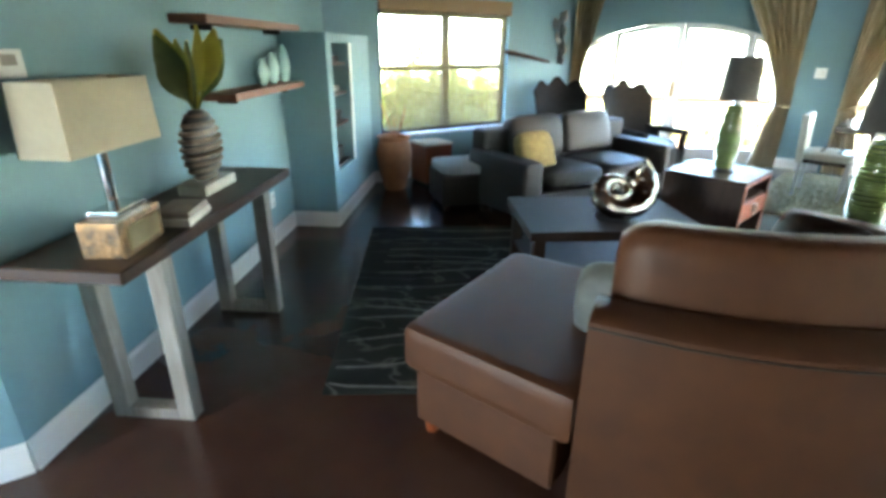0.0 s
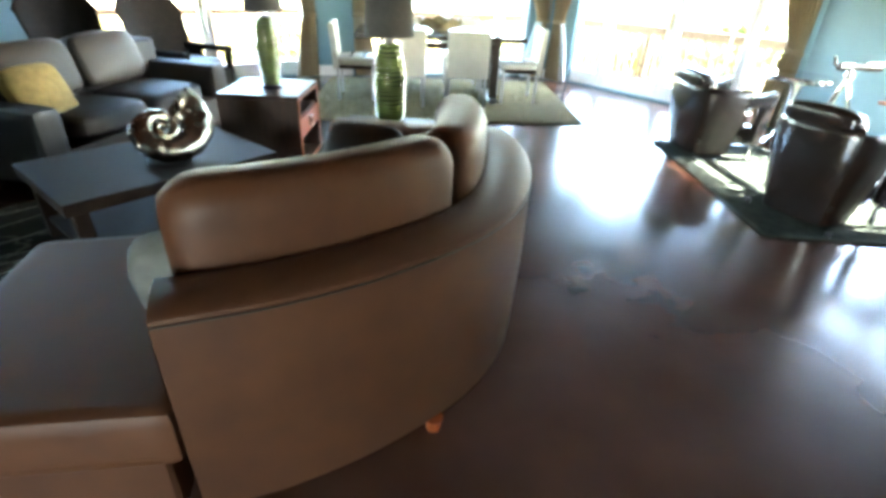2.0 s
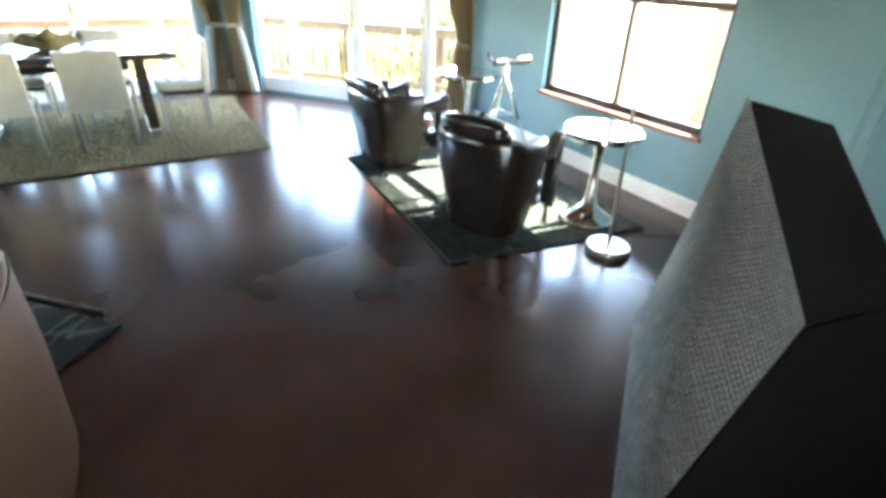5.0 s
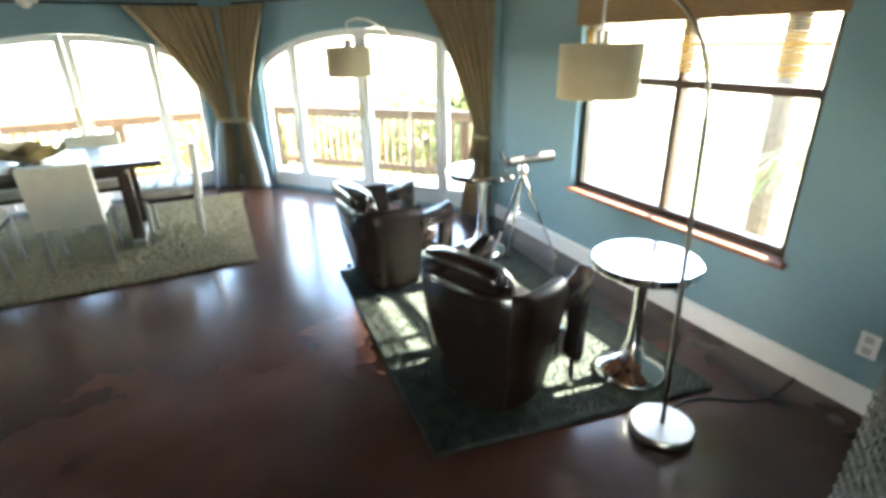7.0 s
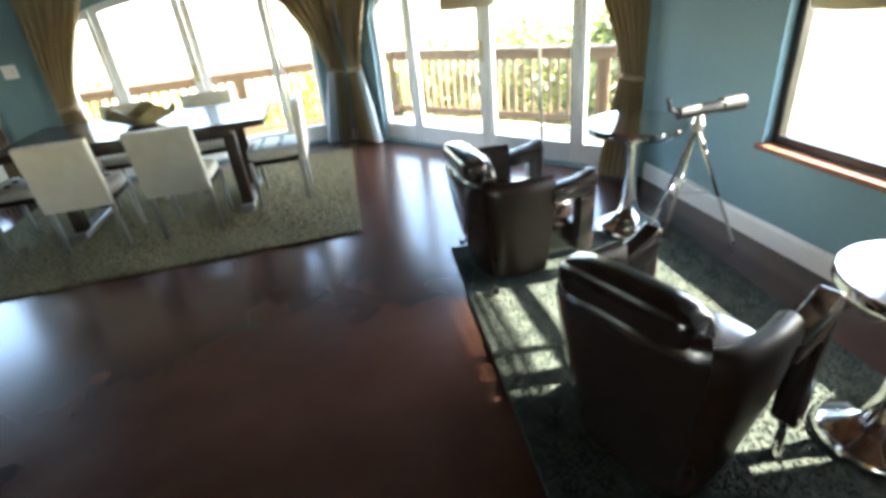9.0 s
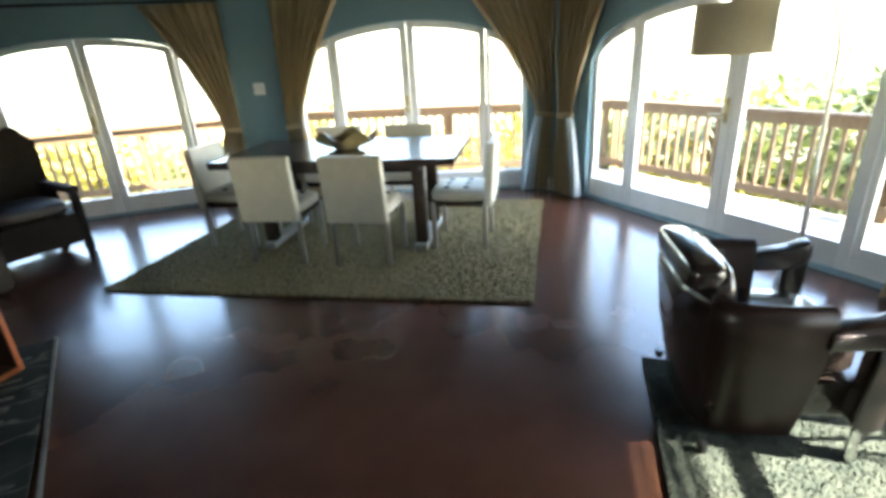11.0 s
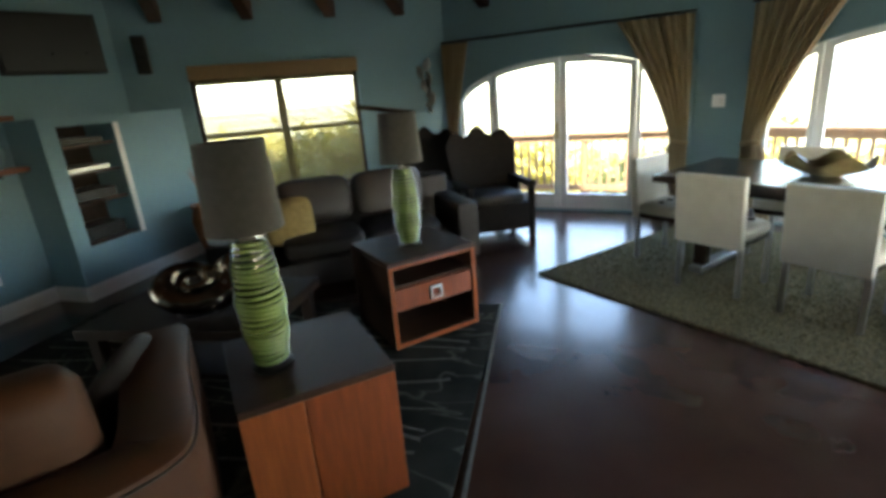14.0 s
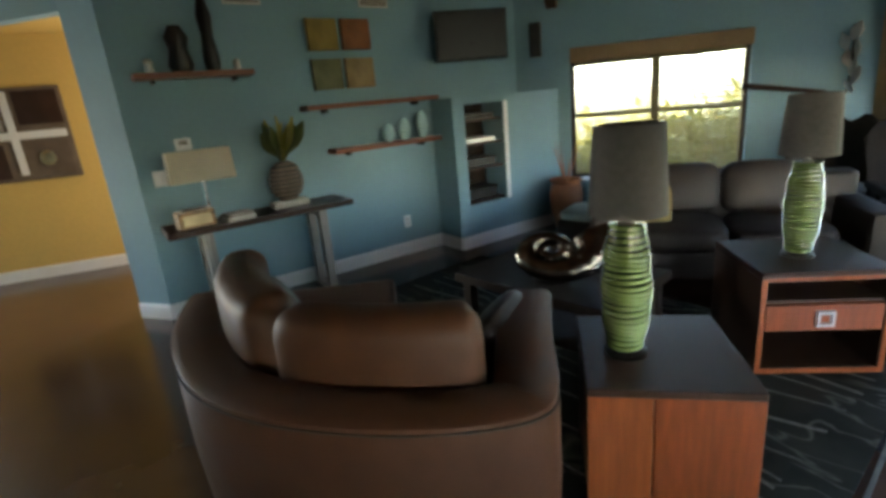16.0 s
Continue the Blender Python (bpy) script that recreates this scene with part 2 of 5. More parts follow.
M_WICKER = woven_mat("dark_wicker", (0.02, 0.016, 0.014), (0.012, 0.01, 0.009), 0.02, 0.8, 0.3)
M_WICKER.node_tree.nodes["Principled BSDF"].inputs["Specular IOR Level"].default_value = 0.15
M_WEAVE = woven_mat("silver_weave", (0.22, 0.225, 0.235), (0.15, 0.155, 0.165), 0.012, 0.55, 0.6)
M_BAMBOO = mat("bamboo", (0.33, 0.20, 0.09), 0.6, 0, (0.22, 0.13, 0.055), 25, 0.2, 80, (1, 1, 6))
M_DECK = mat("deck_boards", (0.42, 0.36, 0.29), 0.75, 0, (0.33, 0.28, 0.22), 8, 0.3, 50, (1, 10, 1))
M_RAIL = mat("rail_wood", (0.15, 0.09, 0.045), 0.7, 0, (0.10, 0.06, 0.03), 8, 0.3, 50, (6, 6, 1))
M_GROUND = mat("dry_ground", (0.26, 0.24, 0.15), 0.95, 0, (0.14, 0.15, 0.07), 0.3, 0.5, 5)
M_BARK = mat("bark", (0.13, 0.095, 0.065), 0.9, 0, (0.08, 0.06, 0.04), 12, 0.6, 40)
M_GLASS = glass_mat("window_glass")
M_COPPER = mat("smoky_silver", (0.34, 0.31, 0.26), 0.24, 1.0, (0.13, 0.115, 0.09), 14, 0.1, 40)


def green_glass_mat():
    m = mat("green_ribbed_glass", (0.05, 0.075, 0.02), 0.1, 0, (0.03, 0.05, 0.012), 9, coat=0.5)
    b = m.node_tree.nodes["Principled BSDF"]
    b.inputs["Transmission Weight"].default_value = 0.45
    return m


M_GREENGLASS = green_glass_mat()
M_GREENTHREAD = mat("green_glass_thread", (0.22, 0.31, 0.085), 0.07, 0, (0.15, 0.22, 0.055), 9, coat=0.8, spec=0.8)
M_GREENTHREAD.node_tree.nodes["Principled BSDF"].inputs["Transmission Weight"].default_value = 0.2


# ---- mesh helpers ----
def bm_box(bm, x0, x1, y0, y1, z0, z1, m=None):
    vs = [bm.verts.new(Vector(c) if m is None else m @ Vector(c)) for c in itertools.product((x0, x1), (y0, y1), (z0, z1))]
    for f in ((0, 1, 3, 2), (4, 6, 7, 5), (0, 4, 5, 1), (2, 3, 7, 6), (0, 2, 6, 4), (1, 5, 7, 3)):
        bm.faces.new([vs[i] for i in f])
    return vs


def box(x0, x1, y0, y1, z0, z1, bevel=0.0, seg=2, m=None):
    bm = bmesh.new()
    bm_box(bm, x0, x1, y0, y1, z0, z1, m)
    bmesh.ops.recalc_face_normals(bm, faces=bm.faces)
    if bevel:
        bmesh.ops.bevel(bm, geom=bm.edges[:], offset=bevel, segments=seg, affect="EDGES", profile=0.7)
    return bm


def prism(pts, z0, z1, bevel=0.0, seg=2):
    """A slab with the given outline."""
    bm = bmesh.new()
    lo = [bm.verts.new((x, y, z0)) for x, y in pts]
    hi = [bm.verts.new((x, y, z1)) for x, y in pts]
    n = len(pts)
    bm.faces.new(lo[::-1])
    bm.faces.new(hi)
    for i in range(n):
        bm.faces.new((lo[i], lo[(i + 1) % n], hi[(i + 1) % n], hi[i]))
    bmesh.ops.recalc_face_normals(bm, faces=bm.faces)
    if bevel:
        sharp = [e for e in bm.edges if len(e.link_faces) == 2 and e.calc_face_angle(0) > 0.5]
        bmesh.ops.bevel(bm, geom=sharp, offset=bevel, segments=seg, affect="EDGES", profile=0.7)
    return bm


def lathe(profile, n=32, at=(0, 0, 0), sx=1.0, sy=1.0):
    """A turned shape from (radius, height) pairs."""
    bm = bmesh.new()
    rings = []
    for r, z in profile:
        rings.append([bm.verts.new((at[0] + sx * r * math.cos(2 * math.pi * i / n), at[1] + sy * r * math.sin(2 * math.pi * i / n), at[2] + z)) for i in range(n)])
    for a, b in zip(rings, rings[1:]):
        for i in range(n):
            bm.faces.new((a[i], a[(i + 1) % n], b[(i + 1) % n], b[i]))
    bm.faces.new(rings[0][::-1])
    bm.faces.new(rings[-1])
    bmesh.ops.recalc_face_normals(bm, faces=bm.faces)
    return bm


def tube(points, r, n=10, r1=None, bm=None):
    """A round bar along a line of points, tapering to r1."""
    bm = bm or bmesh.new()
    pts = [Vector(p) for p in points]
    rings = []
    for i, p in enumerate(pts):
        d = (pts[min(i + 1, len(pts) - 1)] - pts[max(i - 1, 0)]).normalized()
        side = d.cross(Vector((0, 0, 1)))
        side = side.normalized() if side.length > 0.05 else Vector((1, 0, 0))
        up = side.cross(d).normalized()
        k = i / max(len(pts) - 1, 1)
        rad = r if r1 is None else r + (r1 - r) * k
        rings.append([bm.verts.new(p + rad * (math.cos(2 * math.pi * j / n) * side + math.sin(2 * math.pi * j / n) * up)) for j in range(n)])
    for a, b in zip(rings, rings[1:]):
        for j in range(n):
            bm.faces.new((a[j], a[(j + 1) % n], b[(j + 1) % n], b[j]))
    bm.faces.new(rings[0][::-1])
    bm.faces.new(rings[-1])
    bmesh.ops.recalc_face_normals(bm, faces=bm.faces)
    return bm


def cushion(w, d, h, puff=0.35, n=10, at=(0, 0, 0), m=None):
    """A stuffed block: bulging faces and soft rounded edges, centred on its base."""
    bm = bmesh.new()
    bmesh.ops.create_cube(bm, size=2)
    bmesh.ops.subdivide_edges(bm, edges=bm.edges[:], cuts=n, use_grid_fill=True)
    for v in bm.verts:
        x, y, z = v.co
        p = 5.0
        k = (abs(x) ** p + abs(y) ** p + abs(z) ** p) ** (1 / p)
        x, y, z = x / k, y / k, z / k
        bulge = 1 + puff * 0.35 * (1 - x * x) * (1 - y * y)
        q = Vector((x * w / 2, y * d / 2, z * h / 2 * bulge + h / 2)) + Vector(at)
        v.co = q if m is None else m @ q
    for f in bm.faces:
        f.smooth = True
    return bm


def smooth(bm, angle=40):
    for f in bm.faces:
        f.smooth = True
    for e in bm.edges:
        if len(e.link_faces) == 2 and e.calc_face_angle(0) > radians(angle):
            e.smooth = False
    return bm


def mesh_of(bm, material):
    me = bpy.data.meshes.new("m")
    bm.to_mesh(me)
    bm.free()
    me.materials.append(material)
    return me


def part(name, bm, material, parent=None, label=""):
    """One mesh object under a thing or a part."""
    ob = new(name, mesh_of(bm, material))
    if parent is not None:
        ob.parent = parent
    if label:
        ob["label"] = label
    return ob


def thing(name, label, category, m=None, group="", kind=""):
    ob = new(name)
    ob.empty_display_size = 0.1
    if m is not None:
        ob.matrix_world = m
    return tagged(ob, label, category, group, kind)


def solid(name, bm, material, label, category, group="", kind="", m=None):
    ob = part(name, bm, material)
    if m is not None:
        ob.matrix_world = m
    return tagged(ob, label, category, group, kind)


def structure(name, bm, material, label, category):
    return solid(name, bm, material, label, category, kind="structure")


def along(p0, p1):
    """The pose of a wall's own axes: x along it from p0 to p1, y to its left, z up."""
    d = Vector((p1[0] - p0[0], p1[1] - p0[1]))
    return pose(p0[0], p0[1], 0, 0, 0, math.degrees(math.atan2(d.y, d.x))), d.length


def wall_mesh(p0, p1, z0, z1, holes=(), t=0.16):
    """A wall from p0 to p1 whose room face is on the line, with the wall's body to the left of it.
    holes: (s0, s1, bottom, spring, rise): rise 0 is a square head."""
    m, length = along(p0, p1)
    bm = bmesh.new()
    cuts = [0.0, length]
    for s0, s1, zb, zs, rise in holes:
        cuts += [s0 + (s1 - s0) * i / 24 for i in range(25)] if rise else [s0, s1]
    cuts = sorted(set(round(c, 4) for c in cuts))

    def head(s, hole):
        s0, s1, zb, zs, rise = hole
        if not rise:
            return zs
        u = min(max((s - s0) / (s1 - s0) * 2 - 1, -1), 1)
        return zs + rise * math.sqrt(max(1 - u * u, 0))

    for a, b in zip(cuts, cuts[1:]):
        mid = (a + b) / 2
        hole = next((h for h in holes if h[0] < mid < h[1]), None)
        pieces = [((z0, z0), (z1, z1))] if hole is None else [((z0, z0), (hole[2], hole[2])), ((head(a, hole), head(b, hole)), (z1, z1))]
        for (la, lb), (ha, hb) in pieces:
            if ha - la < 1e-4 and hb - lb < 1e-4:
                continue
            vs = [bm.verts.new(m @ Vector(c)) for c in ((a, 0, la), (b, 0, lb), (b, t, lb), (a, t, la), (a, 0, ha), (b, 0, hb), (b, t, hb), (a, t, ha))]
            for f in ((0, 3, 2, 1), (4, 5, 6, 7), (0, 1, 5, 4), (2, 3, 7, 6), (1, 2, 6, 5), (3, 0, 4, 7)):
                bm.faces.new([vs[i] for i in f])
    bmesh.ops.remove_doubles(bm, verts=bm.verts, dist=1e-4)
    dup = {}
    for f in bm.faces:
        dup.setdefault(tuple(sorted(v.index for v in f.verts)), []).append(f)
    bm.verts.index_update()
    dup = {}
    for f in bm.faces:
        dup.setdefault(tuple(sorted(v.index for v in f.verts)), []).append(f)
    inner = [f for fs in dup.values() if len(fs) > 1 for f in fs]
    bmesh.ops.delete(bm, geom=inner, context="FACES")
    bmesh.ops.recalc_face_normals(bm, faces=bm.faces)
    return bm


# ---- structure ----
A0, A1 = (-1.40, 1.86), (-1.40, 5.80)
HALL = (-1.68, 1.66)
B1 = (1.34, 7.97)
W1, W2, W3, W4 = (4.08, 7.50), (4.50, 7.27), (6.80, 5.86), (6.95, 5.42)
C0, C1, D1 = (6.92, 2.34), (4.72, -0.45), (4.52, -2.30)
E1, F1, H0, H1 = (-3.95, -2.30), (-3.95, -0.30), (-4.26, 0.0), (-3.42, 3.26)
ROOM = [A0, A1, B1, W1, W2, W3, W4, C0, C1, D1, E1, F1, HALL]
ZC, ZH = 2.60, 3.05

structure("floor", prism([(-4.6, -2.5), (4.75, -2.5), (7.1, 2.2), (7.1, 5.5), (6.9, 5.98), (4.55, 7.45), (1.35, 8.15), (-1.6, 5.95), (-4.6, 3.5)], -0.12, 0.0), M_FLOOR, "dark red-brown stained glossy floor", "floor")


def arch_hole(length):
    return (0.14, length - 0.12, 0.02, 1.30, 0.46)


WALLS = [("wall_console", A0, A1, ()), ("wall_window", A1, B1, ((0.60, 2.385, 0.52, 1.80, 0),)),
         ("wall_bay_1", B1, W1, "arch"), ("wall_pier_1", W1, W2, ()), ("wall_bay_2", W2, W3, "arch"), ("wall_pier_2", W3, W4, ()),
         ("wall_bay_3", W4, C0, "arch"), ("wall_reading", C0, C1, ((1.07, 2.71, 0.56, 1.75, 0),)), ("wall_picture", C1, D1, ()),
         ("wall_south", D1, E1, ()), ("wall_entry", E1, F1, ((0.25, 1.75, 0.33, 1.97, 0),))]
TALL = ("wall_console", "wall_picture", "wall_south", "wall_entry")
for name, p, q, holes in WALLS:
    _, ln = along(p, q)
    holes = (arch_hole(ln),) if holes == "arch" else holes
    structure(name, wall_mesh(p, q, 0.0, (ZH if name in TALL else ZC) + 0.2, holes), M_TEAL, "teal blue painted plaster wall", "wall")
# unseen fillers outside the corners, added to stop light leaking through the wall joints
for p in (A1, B1, W1, W2, W3, W4, C0, C1):
    v = (Vector(p) - Vector((2.6, 3.2))).normalized() * 0.075 + Vector(p)
    structure("wall_corner", lathe([(0.055, 0.0), (0.055, ZC + 0.2)], 12, (v.x, v.y, 0)), M_TEAL, "unseen teal filler that blocks light at a wall joint", "wall")
structure("wall_hall_corner", wall_mesh(F1, H0, 0, ZC), M_YELLOW, "ochre yellow painted hall wall", "wall")
structure("wall_hall", wall_mesh(H0, H1, 0, ZC), M_YELLOW, "ochre yellow painted hall wall", "wall")
structure("wall_hall_end", wall_mesh(H1, (-1.56, 3.26), 0, ZC), M_YELLOW, "ochre yellow painted hall end wall", "wall")
structure("wall_hall_side", box(-1.62, -1.565, 1.86, 3.25, 0, ZC), M_YELLOW, "ochre yellow painted hall side wall", "wall")
structure("wall_chamfer", prism([HALL, A0, (-1.403, 2.00), (-1.56, 2.00), (-1.56, 1.84)], 0, ZH + 0.2), M_TEAL, "pale teal angled wall end", "wall")
hd = prism([HALL, F1, (-4.02, -0.20), (-1.70, 1.80)], 2.38, ZH + 0.2)
structure("wall_header", hd, M_TEAL, "teal header over the hall opening", "wall")
structure("ceiling_hall", box(-4.45, -1.6, -0.35, 3.4, 2.56, 2.66), M_YELLOW, "ochre hall ceiling", "ceiling")

# vaulted ceiling and its rafters
APEX = Vector((1.6, 2.6, 3.75))
TALL_PTS = (A0, D1, E1, F1, HALL)
bm = bmesh.new()
low = [bm.verts.new((x + (x - APEX.x) * 0.06, y + (y - APEX.y) * 0.06, ZH if (x, y) in TALL_PTS else ZC)) for x, y in ROOM]
upp = [bm.verts.new((x + (x - APEX.x) * 0.06, y + (y - APEX.y) * 0.06, (ZH if (x, y) in TALL_PTS else ZC) + 0.2)) for x, y in ROOM]
ap, aq = bm.verts.new(APEX), bm.verts.new(APEX + Vector((0, 0, 0.2)))
for i in range(len(ROOM)):
    j = (i + 1) % len(ROOM)
    bm.faces.new((low[i], ap, low[j]))
    bm.faces.new((upp[j], aq, upp[i]))
    bm.faces.new((low[j], upp[j], upp[i], low[i]))
bmesh.ops.recalc_face_normals(bm, faces=bm.faces)
structure("ceiling", bm, M_CEIL, "reddish brown wooden vaulted ceiling", "ceiling")


def rafter(p, q, k):
    x, y = p[0] + (q[0] - p[0]) * k, p[1] + (q[1] - p[1]) * k
    a = Vector((x, y, ZC - 0.16))
    b = APEX + (a - APEX) * 0.12 + Vector((0, 0, -0.1))
    d = b - a
    ln = d.length
    m = Matrix.Translation(a) @ d.to_track_quat("X", "Z").to_matrix().to_4x4()
    b_ = box(0.02, ln, -0.06, 0.06, -0.08, 0.10, 0.008, 1, m)
    solid("rafter", b_, M_BEAM, "reddish brown wooden ceiling rafter", "beam", "ceiling rafters", "structure")


for p, q, ks in ((A1, B1, (0.12, 0.37, 0.62, 0.85)), (B1, W1, (0.2, 0.5, 0.8)), (W2, W3, (0.2, 0.5, 0.8)), (W4, C0, (0.3, 0.7)), (C0, C1, (0.3, 0.7))):
    for k in ks:
        rafter(p, q, k)


def baseboard(p, q, s0=0.0, s1=None, h=0.13):
    m, ln = along(p, q)
    s1 = ln if s1 is None else s1
    bm = bmesh.new()
    prof = ((0.0, 0.0), (-0.016, 0.0), (-0.016, h - 0.02), (-0.008, h), (0.0, h))
    a = [bm.verts.new(m @ Vector((s0, y, z))) for y, z in prof]
    b = [bm.verts.new(m @ Vector((s1, y, z))) for y, z in prof]
    for i in range(5):
        bm.faces.new((a[i], a[(i + 1) % 5], b[(i + 1) % 5], b[i]))
    bm.faces.new(a[::-1])
    bm.faces.new(b)
    bmesh.ops.recalc_face_normals(bm, faces=bm.faces)
    structure("baseboard", bm, M_WHITE, "white painted wooden baseboard", "baseboard")


NICHE = ((-1.40, 4.58), (-1.02, 4.58), (-1.02, 6.08))
for p, q, s0, s1 in ((A0, A1, 0, 2.70), (HALL, A0, 0, None), (NICHE[0], NICHE[1], 0, None), (NICHE[1], NICHE[2], 0, None), (A1, B1, 0.50, None),
                     (C0, C1, 0, None), (C1, D1, 0, None), (W1, W2, 0, None), (W3, W4, 0, None), (D1, E1, 0, None), (E1, F1, 0, None), (H0, H1, 0, None), (F1, H0, 0, None)):
    baseboard(p, q, s0, s1)

# corner niche with its recess
bm = bmesh.new()
nx, y0, y1, zt = -1.02, 4.58, 6.07, 1.54
oy0, oy1, oz0, oz1 = 4.72, 5.23, 0.45, 1.47
for c in ((-1.395, nx, y0, oy0, 0, zt), (-1.395, nx, oy1, y1, 0, zt), (-1.395, nx, oy0, oy1, 0, oz0), (-1.395, nx, oy0, oy1, oz1, zt), (-1.395, -1.372, oy0, oy1, oz0, oz1)):
    bm_box(bm, *c)
bmesh.ops.recalc_face_normals(bm, faces=bm.faces)
structure("wall_niche", bm, M_TEAL, "teal built-in corner cabinet wall with a recess", "wall")
for z in (0.453, 0.80, 1.05, 1.29):
    solid("niche_shelf", box(-1.355, -1.045, oy0 + 0.003, oy1 - 0.003, z, z + 0.025, 0.004, 1), M_WALNUT, "dark wooden shelf inside the niche", "shelf", "niche shelves")
# dark sheet over the teal back imitates the shade of the deep recess
structure("niche_back", box(-1.371, -1.357, oy0 + 0.002, oy1 - 0.002, oz0 + 0.002, oz1 - 0.002), M_COFFEE, "dark sheet standing for the shade inside the niche", "panel")
structure("trim", box(nx + 0.002, nx + 0.014, oy1, oy1 + 0.055, oz0, oz1, 0.003, 1), M_WHITE, "white painted trim beside the niche", "trim")


# ---- doors and windows in the bays ----
def arch_z(s, ln):
    s0, s1, _, zs, rise = arch_hole(ln)
    u = min(max((s - s0) / (s1 - s0) * 2 - 1, -1), 1)
    return zs + rise * math.sqrt(max(1 - u * u, 0))


def bay_doors(name, p, q):
    m, ln = along(p, q)
    ob = thing(name, "white French doors with side lights under an arch", "glass doors", m, kind="structure")
    s0, s1 = 0.142, ln - 0.122
    w = s1 - s0
    edges = [s0, s0 + 0.17 * w, s0 + 0.5 * w, s0 + 0.83 * w, s1]
    for i, (a, b) in enumerate(zip(edges, edges[1:])):
        door = i in (1, 2)
        st = 0.075 if door else 0.045
        yy = 0.05
        for k, (u0, u1) in enumerate(((a + 0.004, a + st), (b - st, b - 0.004))):
            zz0, zz1 = arch_z(u0 + 0.001, ln), arch_z(u1 - 0.001, ln)
            bm = bmesh.new()
            vs = [bm.verts.new(c) for c in ((u0, yy, 0.022), (u1, yy, 0.022), (u1, yy + 0.05, 0.022), (u0, yy + 0.05, 0.022),
                                            (u0, yy, zz0 - 0.003), (u1, yy, zz1 - 0.003), (u1, yy + 0.05, zz1 - 0.003), (u0, yy + 0.05, zz0 - 0.003))]
            for f in ((0, 3, 2, 1), (4, 5, 6, 7), (0, 1, 5, 4), (2, 3, 7, 6), (1, 2, 6, 5), (3, 0, 4, 7)):
                bm.faces.new([vs[t] for t in f])
            part("stile", bm, M_WHITE, ob)
        part("bottom_rail", box(a + st, b - st, yy, yy + 0.05, 0.022, 0.20, 0.004, 1), M_WHITE, ob)
        n = 10
        bm = bmesh.new()
        tops = [(a + st + (b - a - 2 * st) * t / n) for t in range(n + 1)]
        for c, d in zip(tops, tops[1:]):
            zc, zd = arch_z(c, ln) - 0.003, arch_z(d, ln) - 0.003
            vs = [bm.verts.new(v) for v in ((c, yy, zc - 0.07), (d, yy, zd - 0.07), (d, yy + 0.05, zd - 0.07), (c, yy + 0.05, zc - 0.07), (c, yy, zc), (d, yy, zd), (d, yy + 0.05, zd), (c, yy + 0.05, zc))]
            for f in ((0, 3, 2, 1), (4, 5, 6, 7), (0, 1, 5, 4), (2, 3, 7, 6)):
                bm.faces.new([vs[t] for t in f])
        part("head_rail", bm, M_WHITE, ob)
        bm = bmesh.new()
        lo = [bm.verts.new((t, yy + 0.025, 0.20)) for t in tops]
        hi = [bm.verts.new((t, yy + 0.025, arch_z(t, ln) - 0.07)) for t in tops]
        for t in range(n):
            bm.faces.new((lo[t], lo[t + 1], hi[t + 1], hi[t]))
        pane = part("pane", bm, M_GLASS, ob, "clear glass pane")
        pane.visible_shadow = False
        if i == 1:
            part("handle_plate", box(b - 0.055, b - 0.02, yy - 0.012, yy, 0.86, 1.04, 0.004, 1), M_BRASS, ob)
            part("door_handle", tube([(b - 0.037, yy - 0.01, 0.92), (b - 0.037, yy - 0.055, 0.92), (b - 0.14, yy - 0.06, 0.92)], 0.010, 8), M_BRASS, ob, "brass lever handle")
            part("deadbolt", tube([(b - 0.037, yy - 0.03, 1.01), (b - 0.037, yy - 0.008, 1.01)], 0.018, 12), M_BRASS, ob)
    return ob


bay_doors("door_1", B1, W1)
bay_doors("door_2", W2, W3)
bay_doors("door_3", W4, C0)


def window_unit(name, p, q, s0, s1, z0, z1, bar, label, mull=True):
    m, ln = along(p, q)
    ob = thing(name, label, "window", m, kind="structure")
    f = 0.05
    y0, y1 = 0.05, 0.11
    for nm, c in (("jamb", (s0 + .002, s0 + f, z0, z1)), ("jamb", (s1 - f, s1 - .002, z0, z1)), ("head", (s0 + f, s1 - f, z1 - f, z1 - .002)), ("window_sill", (s0 + f, s1 - f, z0 + .002, z0 + f))):
        part(nm, box(c[0], c[1], y0, y1, c[2], c[3], 0.004, 1), M_DARKMETAL if name == "window_2" else (M_WALNUT if name == "window_1" else M_WHITE), ob)
    part("transom", box(s0 + f, s1 - f, y0, y1, bar - 0.025, bar + 0.025, 0.004, 1), M_WALNUT, ob)
    mid = (s0 + s1) / 2
    bar_w = 0.04 if name == "window_1" else 0.022
    if mull:
        part("mullion", box(mid - bar_w, mid + bar_w, y0 - 0.004, y1, z0 + f, z1 - f, 0.004, 1), M_WALNUT, ob)
    for a, b in ((s0 + f, mid), (mid, s1 - f)):
        for c, d in ((z0 + f, bar), (bar, z1 - f)):
            bm = bmesh.new()
            bm.faces.new([bm.verts.new(v) for v in ((a, 0.08, c), (b, 0.08, c), (b, 0.08, d), (a, 0.08, d))])
            pane = part("pane", bm, M_GLASS, ob, "clear glass pane")
            pane.visible_shadow = False
    bm = box(s0 - 0.02, s1 + 0.02, -0.035, 0.05, z0 - 0.03, z0 + 0.001, 0.006, 2)
    part("stool", bm, M_SHELF if name == "window_2" else M_WHITE, ob)
    return ob


window_unit("window_1", A1, B1, 0.60, 2.385, 0.52, 1.80, 1.22, "two-light window with a dark crossbar")
window_unit("window_2", C0, C1, 1.07, 2.71, 0.56, 1.75, 1.36, "wide window with a dark transom above a large pane")

